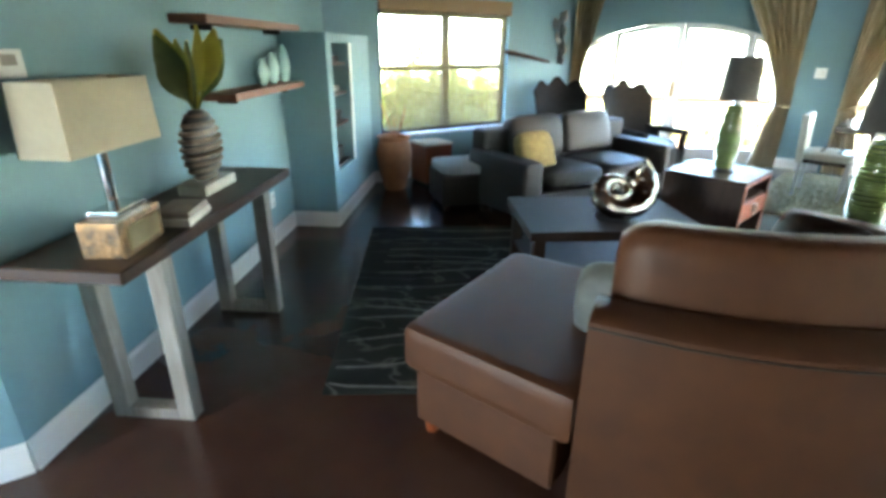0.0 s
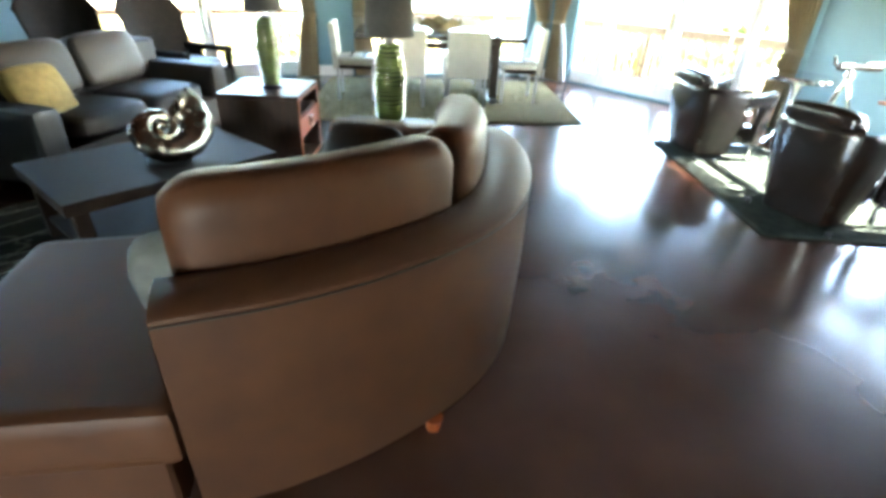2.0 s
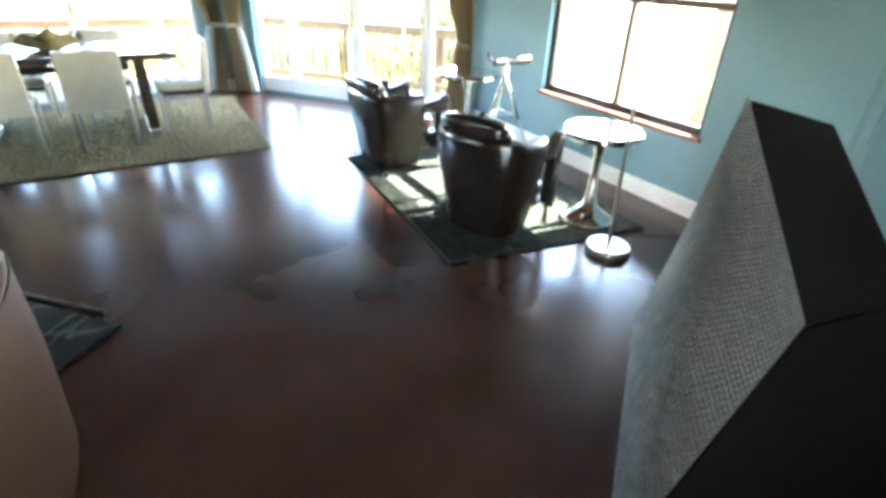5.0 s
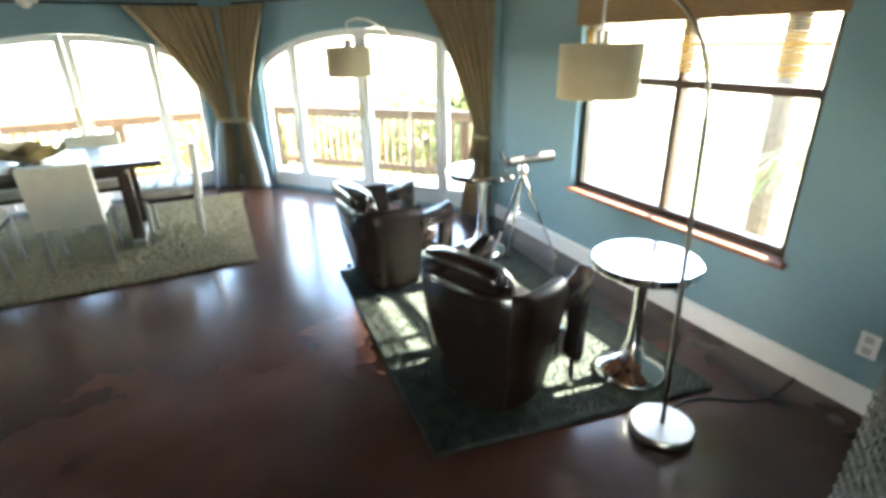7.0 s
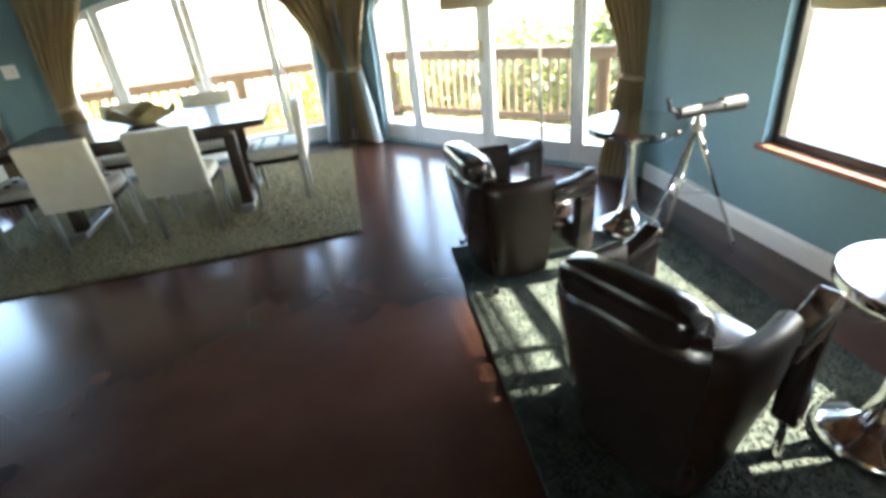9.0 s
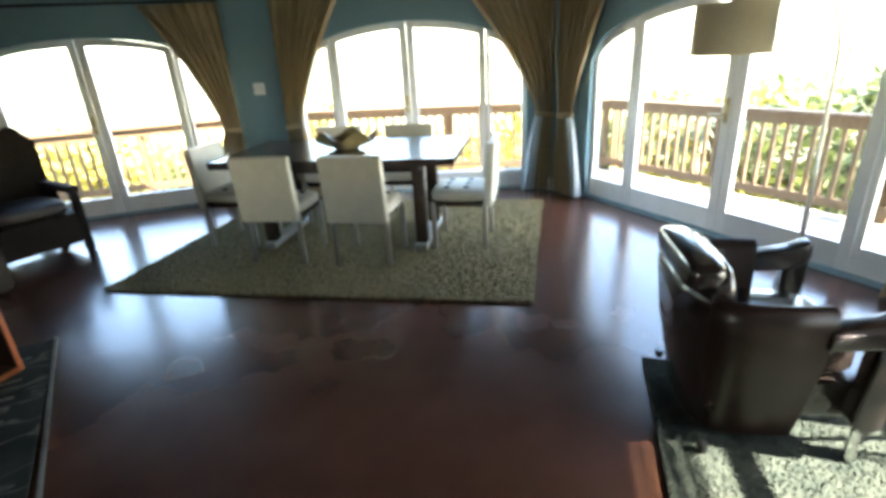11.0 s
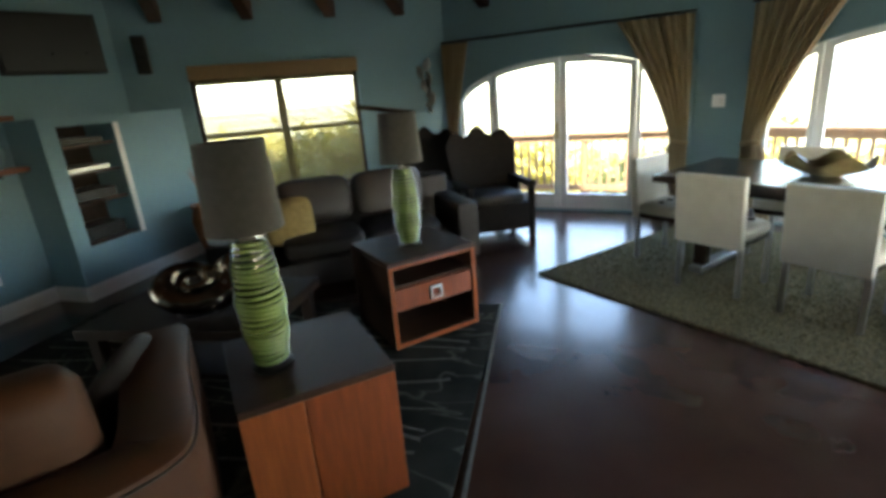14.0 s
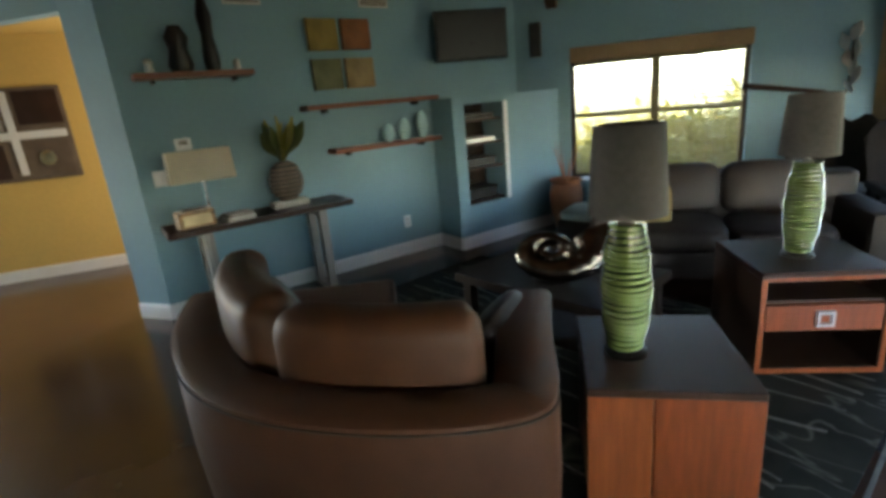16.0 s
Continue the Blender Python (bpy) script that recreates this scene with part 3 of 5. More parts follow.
# invented window, out of view, to go with the entry area lamp
window_unit("window_3", E1, F1, 0.25, 1.75, 0.33, 1.97, 1.5, "unseen white window added to the entry wall for the fill lamp")


def bamboo_blind(p, q, s0, s1, top, bottom, valance, pitch, cover=0.4):
    m, ln = along(p, q)
    ob = thing("bamboo_blind", "woven bamboo roman blind hanging in a window", "blind", m)
    part("valance", box(s0, s1, -0.045, -0.006, top - 0.005, top + valance, 0.006, 1), M_BAMBOO, ob, "reddish brown woven valance")
    slat = mesh_of(box(s0 + 0.05, s1 - 0.05, 0.008, 0.012, -pitch * cover / 2, pitch * cover / 2), M_BAMBOO_T)
    z = top - 0.01
    random.seed(4)
    while z > bottom:
        s = new("slat", slat)
        s.parent = ob
        s.location = (0, random.uniform(-0.001, 0.001), z + random.uniform(-0.15, 0.15) * pitch)
        z -= pitch
    for k in range(12):
        s = s0 + 0.08 + (s1 - s0 - 0.16) * k / 11
        part("cord", tube([(s, 0.006, top), (s, 0.006, bottom)], 0.002, 5), M_BAMBOO, ob)
    return ob


bamboo_blind(A1, B1, 0.60, 2.385, 1.80, 0.56, 0.15, 0.013, 0.74)
bamboo_blind(C0, C1, 1.05, 2.73, 1.70, 1.42, 0.26, 0.018, 0.7)


# ---- outside ----
structure("ground", prism([(-400, -400), (400, -400), (400, 400), (-400, 400)], -3.3, -3.0), M_GROUND, "dry grassy ground below the deck", "ground")
CEN = Vector((2.6, 3.2))


def outer(pt, d):
    v = Vector(pt)
    return v + (v - CEN).normalized() * d


DECK = [(0.75, 7.62), B1, ((W1[0] + W2[0]) / 2, (W1[1] + W2[1]) / 2), ((W3[0] + W4[0]) / 2, (W3[1] + W4[1]) / 2), C0]
inner_pts = [outer(v, 0.2) for v in DECK]
outer_pts = [outer(v, 2.1) for v in DECK]
deck = thing("deck", "weathered wooden deck round the house", "deck", kind="structure")
for i in range(len(DECK) - 1):
    a0, a1, b0, b1 = inner_pts[i], inner_pts[i + 1], outer_pts[i], outer_pts[i + 1]
    n = 13
    for k in range(n):
        f0, f1 = k / n, (k + 0.94) / n
        q = [a0.lerp(b0, f0), a1.lerp(b1, f0), a1.lerp(b1, f1), a0.lerp(b0, f1)]
        part("board", prism([tuple(v) for v in q], -0.25, -0.21), M_DECK, deck)
railing_n = 0
for i in range(len(DECK) - 1):
    p, q = outer_pts[i].lerp(inner_pts[i], 0.04), outer_pts[i + 1].lerp(inner_pts[i + 1], 0.04)
    m, ln = along(p, q)
    m = pose(0, 0, -0.20) @ m
    r = thing("deck_railing", "brown wooden deck railing with square balusters", "railing", m, "deck railings", "structure")
    part("top_rail", box(0, ln, -0.07, 0.07, 0.90, 0.94, 0.006, 1), M_RAIL, r)
    part("upper_rail", box(0, ln, -0.02, 0.02, 0.80, 0.895, 0.004, 1), M_RAIL, r)
    part("lower_rail", box(0, ln, -0.02, 0.02, 0.06, 0.15, 0.004, 1), M_RAIL, r)
    npost = max(2, int(ln / 1.5) + 1)
    for k in range(npost):
        s = 0.05 + (ln - 0.1) * k / (npost - 1)
        part("post", box(s - 0.045, s + 0.045, -0.045 + 0.07, 0.045 + 0.07, -0.4, 0.90, 0.006, 1), M_RAIL, r)
    bal = mesh_of(box(-0.018, 0.018, -0.018, 0.018, 0.15, 0.80), M_RAIL)
    nb = int(ln / 0.12)
    for k in range(nb):
        b = new("baluster", bal)
        b.parent = r
        b.location = ((k + 0.5) * ln / nb, 0, 0)


def leaf_crown(rnd, c, r, n, size, droop=0.0):
    """Many small leaf blades scattered in an uneven crown."""
    bm = bmesh.new()
    lobes = [(Vector(c) + Vector((rnd.uniform(-1, 1), rnd.uniform(-1, 1), rnd.uniform(-0.6, 0.8))) * r * 0.55, r * rnd.uniform(0.35, 0.65)) for _ in range(9)]
    for _ in range(n):
        lc, lr = lobes[rnd.randrange(len(lobes))]
        d = Vector((rnd.gauss(0, 1), rnd.gauss(0, 1), rnd.gauss(0, 1))).normalized()
        p = lc + d * lr * rnd.uniform(0.5, 1.05)
        u = Vector((rnd.gauss(0, 1), rnd.gauss(0, 1), rnd.gauss(-droop, 0.7))).normalized()
        v = u.cross(d).normalized() if u.cross(d).length > 0.1 else Vector((1, 0, 0))
        s = size * rnd.uniform(0.6, 1.4)
        bm.faces.new([bm.verts.new(p - u * s), bm.verts.new(p + v * s * 0.35), bm.verts.new(p + u * s), bm.verts.new(p - v * s * 0.35)])
    return bm


def tree(x, y, h, r, seed, leaf, z0=-3.0):
    rnd = random.Random(seed)
    t = thing("tree", "leafy sunlit yellow-green tree beyond the deck", "tree", pose(x, y, z0), "garden trees")
    top = Vector((rnd.uniform(-.2, .2), rnd.uniform(-.2, .2), h * 0.75))
    part("trunk", tube([(0, 0, 0), (rnd.uniform(-.1, .1), .05, h * 0.35), tuple(top)], 0.13, 9, 0.05), M_BARK, t)
    for k in range(5):
        a = k * 1.26 + rnd.random()
        b0 = Vector((0, 0, h * (0.3 + 0.08 * k)))
        part("limb", tube([b0, b0 + Vector((math.cos(a) * r * .4, math.sin(a) * r * .4, h * .15)), b0 + Vector((math.cos(a) * r * .75, math.sin(a) * r * .75, h * .22))], 0.05, 6, 0.015), M_BARK, t)
    part("crown", leaf_crown(rnd, (0, 0, h * 0.72), r, 2600, 0.11), leaf, t)


def palm(x, y, h, seed, z0=-3.0):
    rnd = random.Random(seed)
    t = thing("palm", "palm with arching green fronds beyond the deck", "palm tree", pose(x, y, z0), "garden palms")
    part("trunk", tube([(0, 0, 0), (0.05, 0.03, h * .5), (0, 0, h)], 0.12, 9, 0.09), M_BARK, t)
    for k in range(15):
        a, lift = k * 2.399, rnd.uniform(0.1, 0.9)
        ln = rnd.uniform(1.0, 1.5)
        bm = bmesh.new()
        pts = [Vector((math.cos(a) * ln * u, math.sin(a) * ln * u, h + lift * u - 1.1 * u * u)) for u in [i / 8 for i in range(9)]]
        side = Vector((-math.sin(a), math.cos(a), 0))
        for i in range(1, 8):
            for sgn in (-1, 1):
                p = pts[i]
                tip = p + side * sgn * 0.32 * (1 - i / 10) + (pts[i + 1] - p) * 1.2 + Vector((0, 0, -0.10))
                w = (pts[i + 1] - p) * 0.35
                bm.faces.new([bm.verts.new(p - w), bm.verts.new(p + w), bm.verts.new(tip)])
        tube(pts, 0.012, 5, 0.004, bm)
        part("frond", bm, M_LEAF, t)


for i, (x, y, h, r) in enumerate(((-4.8, 10.2, 3.7, 1.5), (-2.6, 11.5, 3.7, 1.5), (-0.4, 12.4, 3.5, 1.4), (-6.5, 8.0, 3.8, 1.5), (1.2, 12.8, 3.1, 1.3), (3.6, 13.0, 2.9, 1.3), (11.4, 5.0, 3.9, 1.5), (11.0, 7.2, 3.6, 1.4), (9.2, 9.6, 3.2, 1.3), (6.8, 12.2, 3.0, 1.3))):
    tree(x, y, h, r, 20 + i, M_LEAF_Y if i % 3 else M_LEAF)


def shrub(x, y, h, r, seed):
    rnd = random.Random(seed)
    t = thing("shrub", "dense sunlit yellow-green shrub below the deck", "shrub", pose(x, y, -3.0), "garden shrubs")
    for k in range(4):
        a = k * 1.57 + rnd.random()
        part("stem", tube([(0, 0, 0), (0.3 * r * math.cos(a), 0.3 * r * math.sin(a), h * 0.4), (0.6 * r * math.cos(a), 0.6 * r * math.sin(a), h * 0.75)], 0.04, 6, 0.012), M_BARK, t)
    part("crown", leaf_crown(rnd, (0, 0, h * 0.62), r * 1.15, 2200, 0.13), M_LEAF_Y if seed % 4 else M_LEAF, t)


# made-up tree on the sun's line, its crown out of view, shading the bay
for i, (x, y, zc) in enumerate(((11.4, -0.5, 8.9),)):
    rnd = random.Random(300 + i)
    t = thing("tree", "unseen tall tree added to block sun from the third bay", "tree", pose(x, y, -3.0))
    part("trunk", tube([(0, 0, 0), (0.1, 0.1, zc * 0.5), (0, 0, zc)], 0.22, 10, 0.08), M_BARK, t)
    for k in range(6):
        a = k * 1.05
        part("limb", tube([(0, 0, zc - 1.6), (math.cos(a) * 1.0, math.sin(a) * 1.0, zc - 0.6), (math.cos(a) * 1.8, math.sin(a) * 1.8, zc + 0.3)], 0.07, 6, 0.02), M_BARK, t)
    part("crown", leaf_crown(rnd, (0, 0, zc), 2.0, 9000, 0.20), M_LEAF, t)

rnd = random.Random(77)
for i in range(22):
    a = radians(10 + 125 * i / 21)
    d = rnd.uniform(7.6, 9.6)
    shrub(2.6 + d * math.cos(a), 3.2 + d * math.sin(a), rnd.uniform(2.7, 3.7), rnd.uniform(1.1, 1.6), 100 + i)
for i, (x, y) in enumerate(((-2.6, 8.4), (-1.7, 9.0), (-0.8, 9.5), (0.1, 10.0), (-3.4, 7.6))):
    shrub(x, y, 4.75, 1.25, 201 + 2 * i)
for i, (x, y, h) in enumerate(((10.0, 3.2, 3.6), (10.3, 6.3, 3.3), (9.6, -0.9, 3.3), (-1.0, 9.3, 3.2))):
    palm(x, y, h, 60 + i)


# ---- curtains and sconce ----
def curtain(p, q, s, side, seed, w_top=0.72, off=-0.11, lower=M_CURTAIN, label="tan curtain panel tied back beside a glass door", tie=0.17):
    """side +1: the panel spreads from its outer edge s towards larger s; -1 towards smaller s."""
    rnd = random.Random(seed)
    m, _ = along(p, q)
    ob = thing("curtain", label, "curtain", m, "tied-back curtains")
    ns, zt = 60, 0.80
    ph = rnd.uniform(0, 6)
    jit = [rnd.uniform(-0.3, 0.3) for _ in range(8)]

    def point(u, z):
        if z > zt:
            k = (z - zt) / (2.02 - zt)
            w = tie + (w_top - tie) * k ** 1.35
        else:
            k = (zt - z) / zt
            w = tie + 0.16 * k ** 0.7
        amp = 0.030 * min(1.0, w / 0.3)
        y = off + amp * math.sin(u * 14 * math.pi + ph + 0.6 * math.sin(z * 2.1) + jit[int(u * 7)] * math.sin(z * 3)) + 0.010 * math.sin(u * 31 + z * 3 + ph)
        return (s + side * u * w, y, z)

    split = 0.62 if lower is not M_CURTAIN else 1.0
    pieces = [("panel", zt, 2.02, M_CURTAIN, 0.0, 1.0), ("lower_panel", 0.015, zt, M_CURTAIN, 0.0, split)]
    if split < 1:
        pieces.append(("lining", 0.015, zt, lower, split, 1.0))
    for name, z0, z1, material, ua, ub in pieces:
        bm = bmesh.new()
        for t in (0, 0.006):
            vs = [[bm.verts.new(Vector(point(ua + (ub - ua) * j / ns, z0 + (z1 - z0) * i / 26)) - Vector((0, t, 0))) for j in range(ns + 1)] for i in range(27)]
            for a, b in zip(vs, vs[1:]):
                for j in range(ns):
                    bm.faces.new((a[j], a[j + 1], b[j + 1], b[j]))
        for f in bm.faces:
            f.smooth = True
        part(name, bm, material, ob)
    bm = lathe([(0.098, zt - 0.022), (0.106, zt - 0.012), (0.106, zt + 0.012), (0.098, zt + 0.022)], 28)
    for v in bm.verts:
        v.co = Vector((s + side * tie / 2 + v.co.x * tie / 0.19, off + v.co.y * 0.52, v.co.z + 0.12 * v.co.x * side))
    part("tieback", smooth(bm, 60), M_CURTAIN, ob)


def rod(p, q, z=2.04):
    m, ln = along(p, q)
    ob = thing("curtain_rod", "dark metal curtain rod above an arched door", "curtain rod", m, "curtain rods")
    part("bar", tube([(0.02, -0.11, z), (ln - 0.02, -0.11, z)], 0.012, 8), M_DARKMETAL, ob)
    for s in (0.1, ln - 0.1):
        part("bracket", tube([(s, -0.002, z), (s, -0.11, z)], 0.008, 6), M_DARKMETAL, ob)


for i, (p, q) in enumerate(((B1, W1), (W2, W3), (W4, C0))):
    _, ln = along(p, q)
    if i == 0:
        curtain(p, q, 0.03, 1, 0, w_top=0.34, tie=0.12)
        curtain(p, q, ln - 0.03, -1, 1)
    elif i == 1:
        curtain(p, q, 0.03, 1, 3)
        curtain(p, q, ln + 0.165, -1, 4, w_top=0.92, lower=M_LINING, label="tan curtain tied back with pale blue lining showing", tie=0.2)
    else:
        curtain(p, q, -0.165, 1, 6, w_top=0.66, lower=M_LINING, label="tan curtain tied back with pale blue lining showing", tie=0.2)
        curtain(p, q, ln - 0.03, -1, 7)
    rod(p, q)

m, ln = along(W1, W2)
sw = thing("wall_switch", "white wall plate on the pier between bays", "switch", m)
part("plate", box(ln / 2 - 0.06, ln / 2 + 0.06, -0.008, 0, 1.13, 1.25, 0.003, 1), M_WHITE, sw)
for k in (-0.025, 0.025):
    part("rocker", box(ln / 2 + k - 0.016, ln / 2 + k + 0.016, -0.012, -0.008, 1.16, 1.22, 0.002, 1), M_WHITE, sw)


# ---- rugs ----
def rug(name, pts, h, material, label, n=1):
    return solid(name, prism(pts, 0.002, h, 0.006, 2), material, label, "rug")


DR = [(2.71, 5.56), (5.11, 3.72), (6.52, 5.42), (4.13, 7.24)]
dr = rug("area_rug", DR, 0.018, M_RUGD, "olive green chunky wool shag rug under the dining table")
bm = bmesh.new()
rnd = random.Random(8)
a, u, v = Vector(DR[0]), Vector(DR[1]) - Vector(DR[0]), Vector(DR[3]) - Vector(DR[0])
nu, nv = 170, 120
for i in range(nu):
    for j in range(nv):
        c = a + u * ((i + rnd.random()) / nu) + v * ((j + rnd.random()) / nv)
        ang, r, h = rnd.uniform(0, 6.28), rnd.uniform(0.007, 0.013), rnd.uniform(0.004, 0.018)
        base = [bm.verts.new((c.x + r * math.cos(ang + k * 2.09), c.y + r * math.sin(ang + k * 2.09), 0.0175)) for k in range(3)]
        tip = bm.verts.new((c.x + rnd.uniform(-.01, .01), c.y + rnd.uniform(-.01, .01), 0.0175 + h))
        for k in range(3):
            bm.faces.new((base[k], base[(k + 1) % 3], tip))
pile = part("rug_nap", bm, M_RUGD, dr)
pile["kind"] = "stuff"

LR = [(-0.49, 2.36), (2.70, 2.69), (2.51, 4.92), (-0.72, 4.57)]
lr = rug("area_rug", LR, 0.014, M_RUGL, "dark grey-green rug with pale wavy lines under the sofas")
rnd = random.Random(3)
for k in range(-1, 12):
    y0 = 2.68 + 0.165 * k
    pts = []
    for i in range(36):
        x = -0.48 + 3.0 * i / 35
        pts.append((x, y0 + 0.09 * x + 0.07 * math.sin(x * 2.2 + k * 1.3) + 0.03 * math.sin(x * 5.1 + k), 0.0145))
    pts = [p for p in pts if p[0] < 2.46 and 2.44 + 0.103 * p[0] < p[1] < 4.60 + 0.10 * p[0]]
    if len(pts) > 3:
        bm = bmesh.new()
        w = 0.006 + 0.006 * rnd.random()
        l = [bm.verts.new((x, y - w, z)) for x, y, z in pts]
        r = [bm.verts.new((x, y + w, z)) for x, y, z in pts]
        t_ = [bm.verts.new((x, y, z + 0.004)) for x, y, z in pts]
        for i in range(len(pts) - 1):
            bm.faces.new((l[i], l[i + 1], t_[i + 1], t_[i]))
            bm.faces.new((t_[i], t_[i + 1], r[i + 1], r[i]))
        part("wavy_line", bm, M_RUGLINE, lr)
part("edge_band", prism([(2.73, 2.86), (2.745, 2.86), (2.525, 4.92), (2.51, 4.92)], 0.002, 0.017), M_RUGLINE, lr)
AR = [(3.86, 1.48), (4.83, 0.43), (6.17, 1.92), (5.20, 2.97)]
ar = rug("area_rug", AR, 0.02, M_RUGA, "mottled green-grey rug under the armchairs")
bm = bmesh.new()
a, u, v = Vector(AR[0]), Vector(AR[3]) - Vector(AR[0]), Vector(AR[1]) - Vector(AR[0])
for i in range(150):
    for j in range(75):
        c = a + u * ((i + rnd.random()) / 150) + v * ((j + rnd.random()) / 75)
        ang, r, h = rnd.uniform(0, 6.28), rnd.uniform(0.006, 0.011), rnd.uniform(0.003, 0.010)
        base = [bm.verts.new((c.x + r * math.cos(ang + k * 2.09), c.y + r * math.sin(ang + k * 2.09), 0.0195)) for k in range(3)]
        tip = bm.verts.new((c.x, c.y, 0.0195 + h))
        for k in range(3):
            bm.faces.new((base[k], base[(k + 1) % 3], tip))
tuft = part("rug_nap", bm, M_RUGA, ar)
tuft["kind"] = "stuff"


# ---- curved leather sofa ----
def spline(pts, n=12):
    out = []
    P = [Vector(p) for p in pts]
    P = [P[0] * 2 - P[1]] + P + [P[-1] * 2 - P[-2]]
    for i in range(1, len(P) - 2):
        for k in range(n):
            t = k / n
            p0, p1, p2, p3 = P[i - 1:i + 3]
            out.append(0.5 * ((2 * p1) + (p2 - p0) * t + (2 * p0 - 5 * p1 + 4 * p2 - p3) * t * t + (3 * p1 - p0 - 3 * p2 + p3) * t ** 3))
    out.append(P[-2])
    return out


def band(curve, prof, closed=True):
    """A sweep of a profile (inward offset, height) along a plan curve whose inner side is to its left."""
    bm = bmesh.new()
    rings = []
    for i, p in enumerate(curve):
        d = (curve[min(i + 1, len(curve) - 1)] - curve[max(i - 1, 0)]).normalized()
        nrm = Vector((-d.y, d.x))
        rings.append([bm.verts.new((p.x + nrm.x * o, p.y + nrm.y * o, z)) for o, z in prof])
    n = len(prof)
    for a, b in zip(rings, rings[1:]):
        for j in range(n):
            bm.faces.new((a[j], a[(j + 1) % n], b[(j + 1) % n], b[j]))
    bm.faces.new(rings[0][::-1])
    bm.faces.new(rings[-1])
    bmesh.ops.recalc_face_normals(bm, faces=bm.faces)
    return bm


def round_prof(o0, o1, z0, z1, r, k=5):
    """A rectangle with rounded upper corners."""
    pts = [(o0, z0)]
    pts += [(o0 + r - r * math.cos(a), z1 - r + r * math.sin(a)) for a in [math.pi / 2 * i / k for i in range(k + 1)]]
    pts += [(o1 - r + r * math.sin(a), z1 - r + r * math.cos(a)) for a in [math.pi / 2 * i / k for i in range(k + 1)]]
    return pts + [(o1, z0)]


SOFA = spline([(0.49, 1.83), (0.75, 1.735), (1.04, 1.68), (1.40, 1.68), (1.70, 1.78), (1.97, 1.98), (2.16, 2.20), (2.25, 2.40), (2.18, 2.54), (1.95, 2.76), (1.70, 3.02)], 10)
sofa = thing("curved_sofa", "large curved brown leather sofa with a chaise end", "sofa")
lean = [(0.02, 0.045), (0.0, 0.40), (0.0, 0.70), (0.005, 0.735), (0.03, 0.75), (0.15, 0.75), (0.19, 0.735), (0.20, 0.70), (0.20, 0.045)]
part("back", smooth(band(SOFA, lean), 50), M_LEATHER, sofa)
part("piping", smooth(band(SOFA, [(-0.003, 0.717), (-0.003, 0.722), (0.004, 0.722), (0.004, 0.717)]), 60), M_LEATHER_D, sofa, "dark welt seam below the top edge")
seat_curve = SOFA[4:-3]
part("base", smooth(band(seat_curve, [(0.19, 0.09), (0.19, 0.28), (1.0, 0.28), (1.0, 0.09)])), M_LEATHER, sofa)
cuts = [0, 28, 54, len(seat_curve) - 1]
for a, b in zip(cuts, cuts[1:]):
    part("seat_cushion", smooth(band(seat_curve[a:b + 1], round_prof(0.21, 1.02, 0.283, 0.45, 0.06)), 60), M_LEATHER, sofa)
part("chaise_base", smooth(prism([(-0.05, 2.20), (0.45, 1.87), (0.92, 2.68), (0.38, 2.96)], 0.045, 0.29, 0.03, 3)), M_LEATHER, sofa)
part("chaise_cushion", smooth(prism([(-0.10, 2.20), (0.48, 1.81), (0.96, 2.68), (0.37, 3.00)], 0.292, 0.48, 0.055, 4)), M_LEATHER, sofa, "thick chaise seat cushion")


def plump(curve, prof, ends=5, amount=0.3):
    """A sweep like band() whose ends round off."""
    oc = sum(o for o, z in prof) / len(prof)
    zb = min(z for o, z in prof)
    bm = bmesh.new()
    rings = []
    n = len(curve)
    for i, p in enumerate(curve):
        d = (curve[min(i + 1, n - 1)] - curve[max(i - 1, 0)]).normalized()
        nrm = Vector((-d.y, d.x))
        k = max(0.0, 1 - min(i, n - 1 - i) / ends)
        so, sz = 1 - amount * 1.5 * k ** 3, 1 - amount * 0.5 * k ** 3
        rings.append([bm.verts.new((p.x + nrm.x * (oc + (o - oc) * so), p.y + nrm.y * (oc + (o - oc) * so), zb + (z - zb) * sz)) for o, z in prof])
    for a, b in zip(rings, rings[1:]):
        for j in range(len(prof)):
            bm.faces.new((a[j], a[(j + 1) % len(prof)], b[(j + 1) % len(prof)], b[j]))
    bm.faces.new(rings[0][::-1])
    bm.faces.new(rings[-1])
    bmesh.ops.recalc_face_normals(bm, faces=bm.faces)
    return bm


for a, b, top in ((1, 36, 0.96), (36, 66, 0.95)):
    part("back_cushion", smooth(plump(SOFA[a:b], round_prof(0.19, 0.40, 0.62, top, 0.085)), 75), M_LEATHER, sofa, "plump loose back cushion")
for a, b in ((4, 32), (32, 60), (60, 84)):
    part("lumbar_cushion", smooth(plump(SOFA[a:b], round_prof(0.30, 0.47, 0.45, 0.80, 0.075)), 75), M_LEATHER, sofa)
for x, y in ((0.02, 2.20), (0.42, 2.88), (1.22, 1.69), (0.58, 1.86), (2.10, 2.25), (1.42, 2.86)):
    part("foot", lathe([(0.026, 0.0), (0.034, 0.05)], 12, (x, y, 0)), M_CHERRY, sofa, "short tapered orange wood foot")


def pillow(x, y, z, w, rx, ry, rz, material, label):
    return solid("throw_pillow", cushion(w, w, 0.13, 1.6, 8), material, label, "pillow", m=pose(x, y, z, rx, ry, rz))


pillow(0.74, 2.14, 0.53, 0.45, 64, 0, 160, M_PILLOW_G, "grey-green satin throw pillow on the chaise")
pillow(1.69, 2.76, 0.55, 0.40, 60, 0, -60, M_LEATHER_D, "dark brown throw pillow at the sofa end")


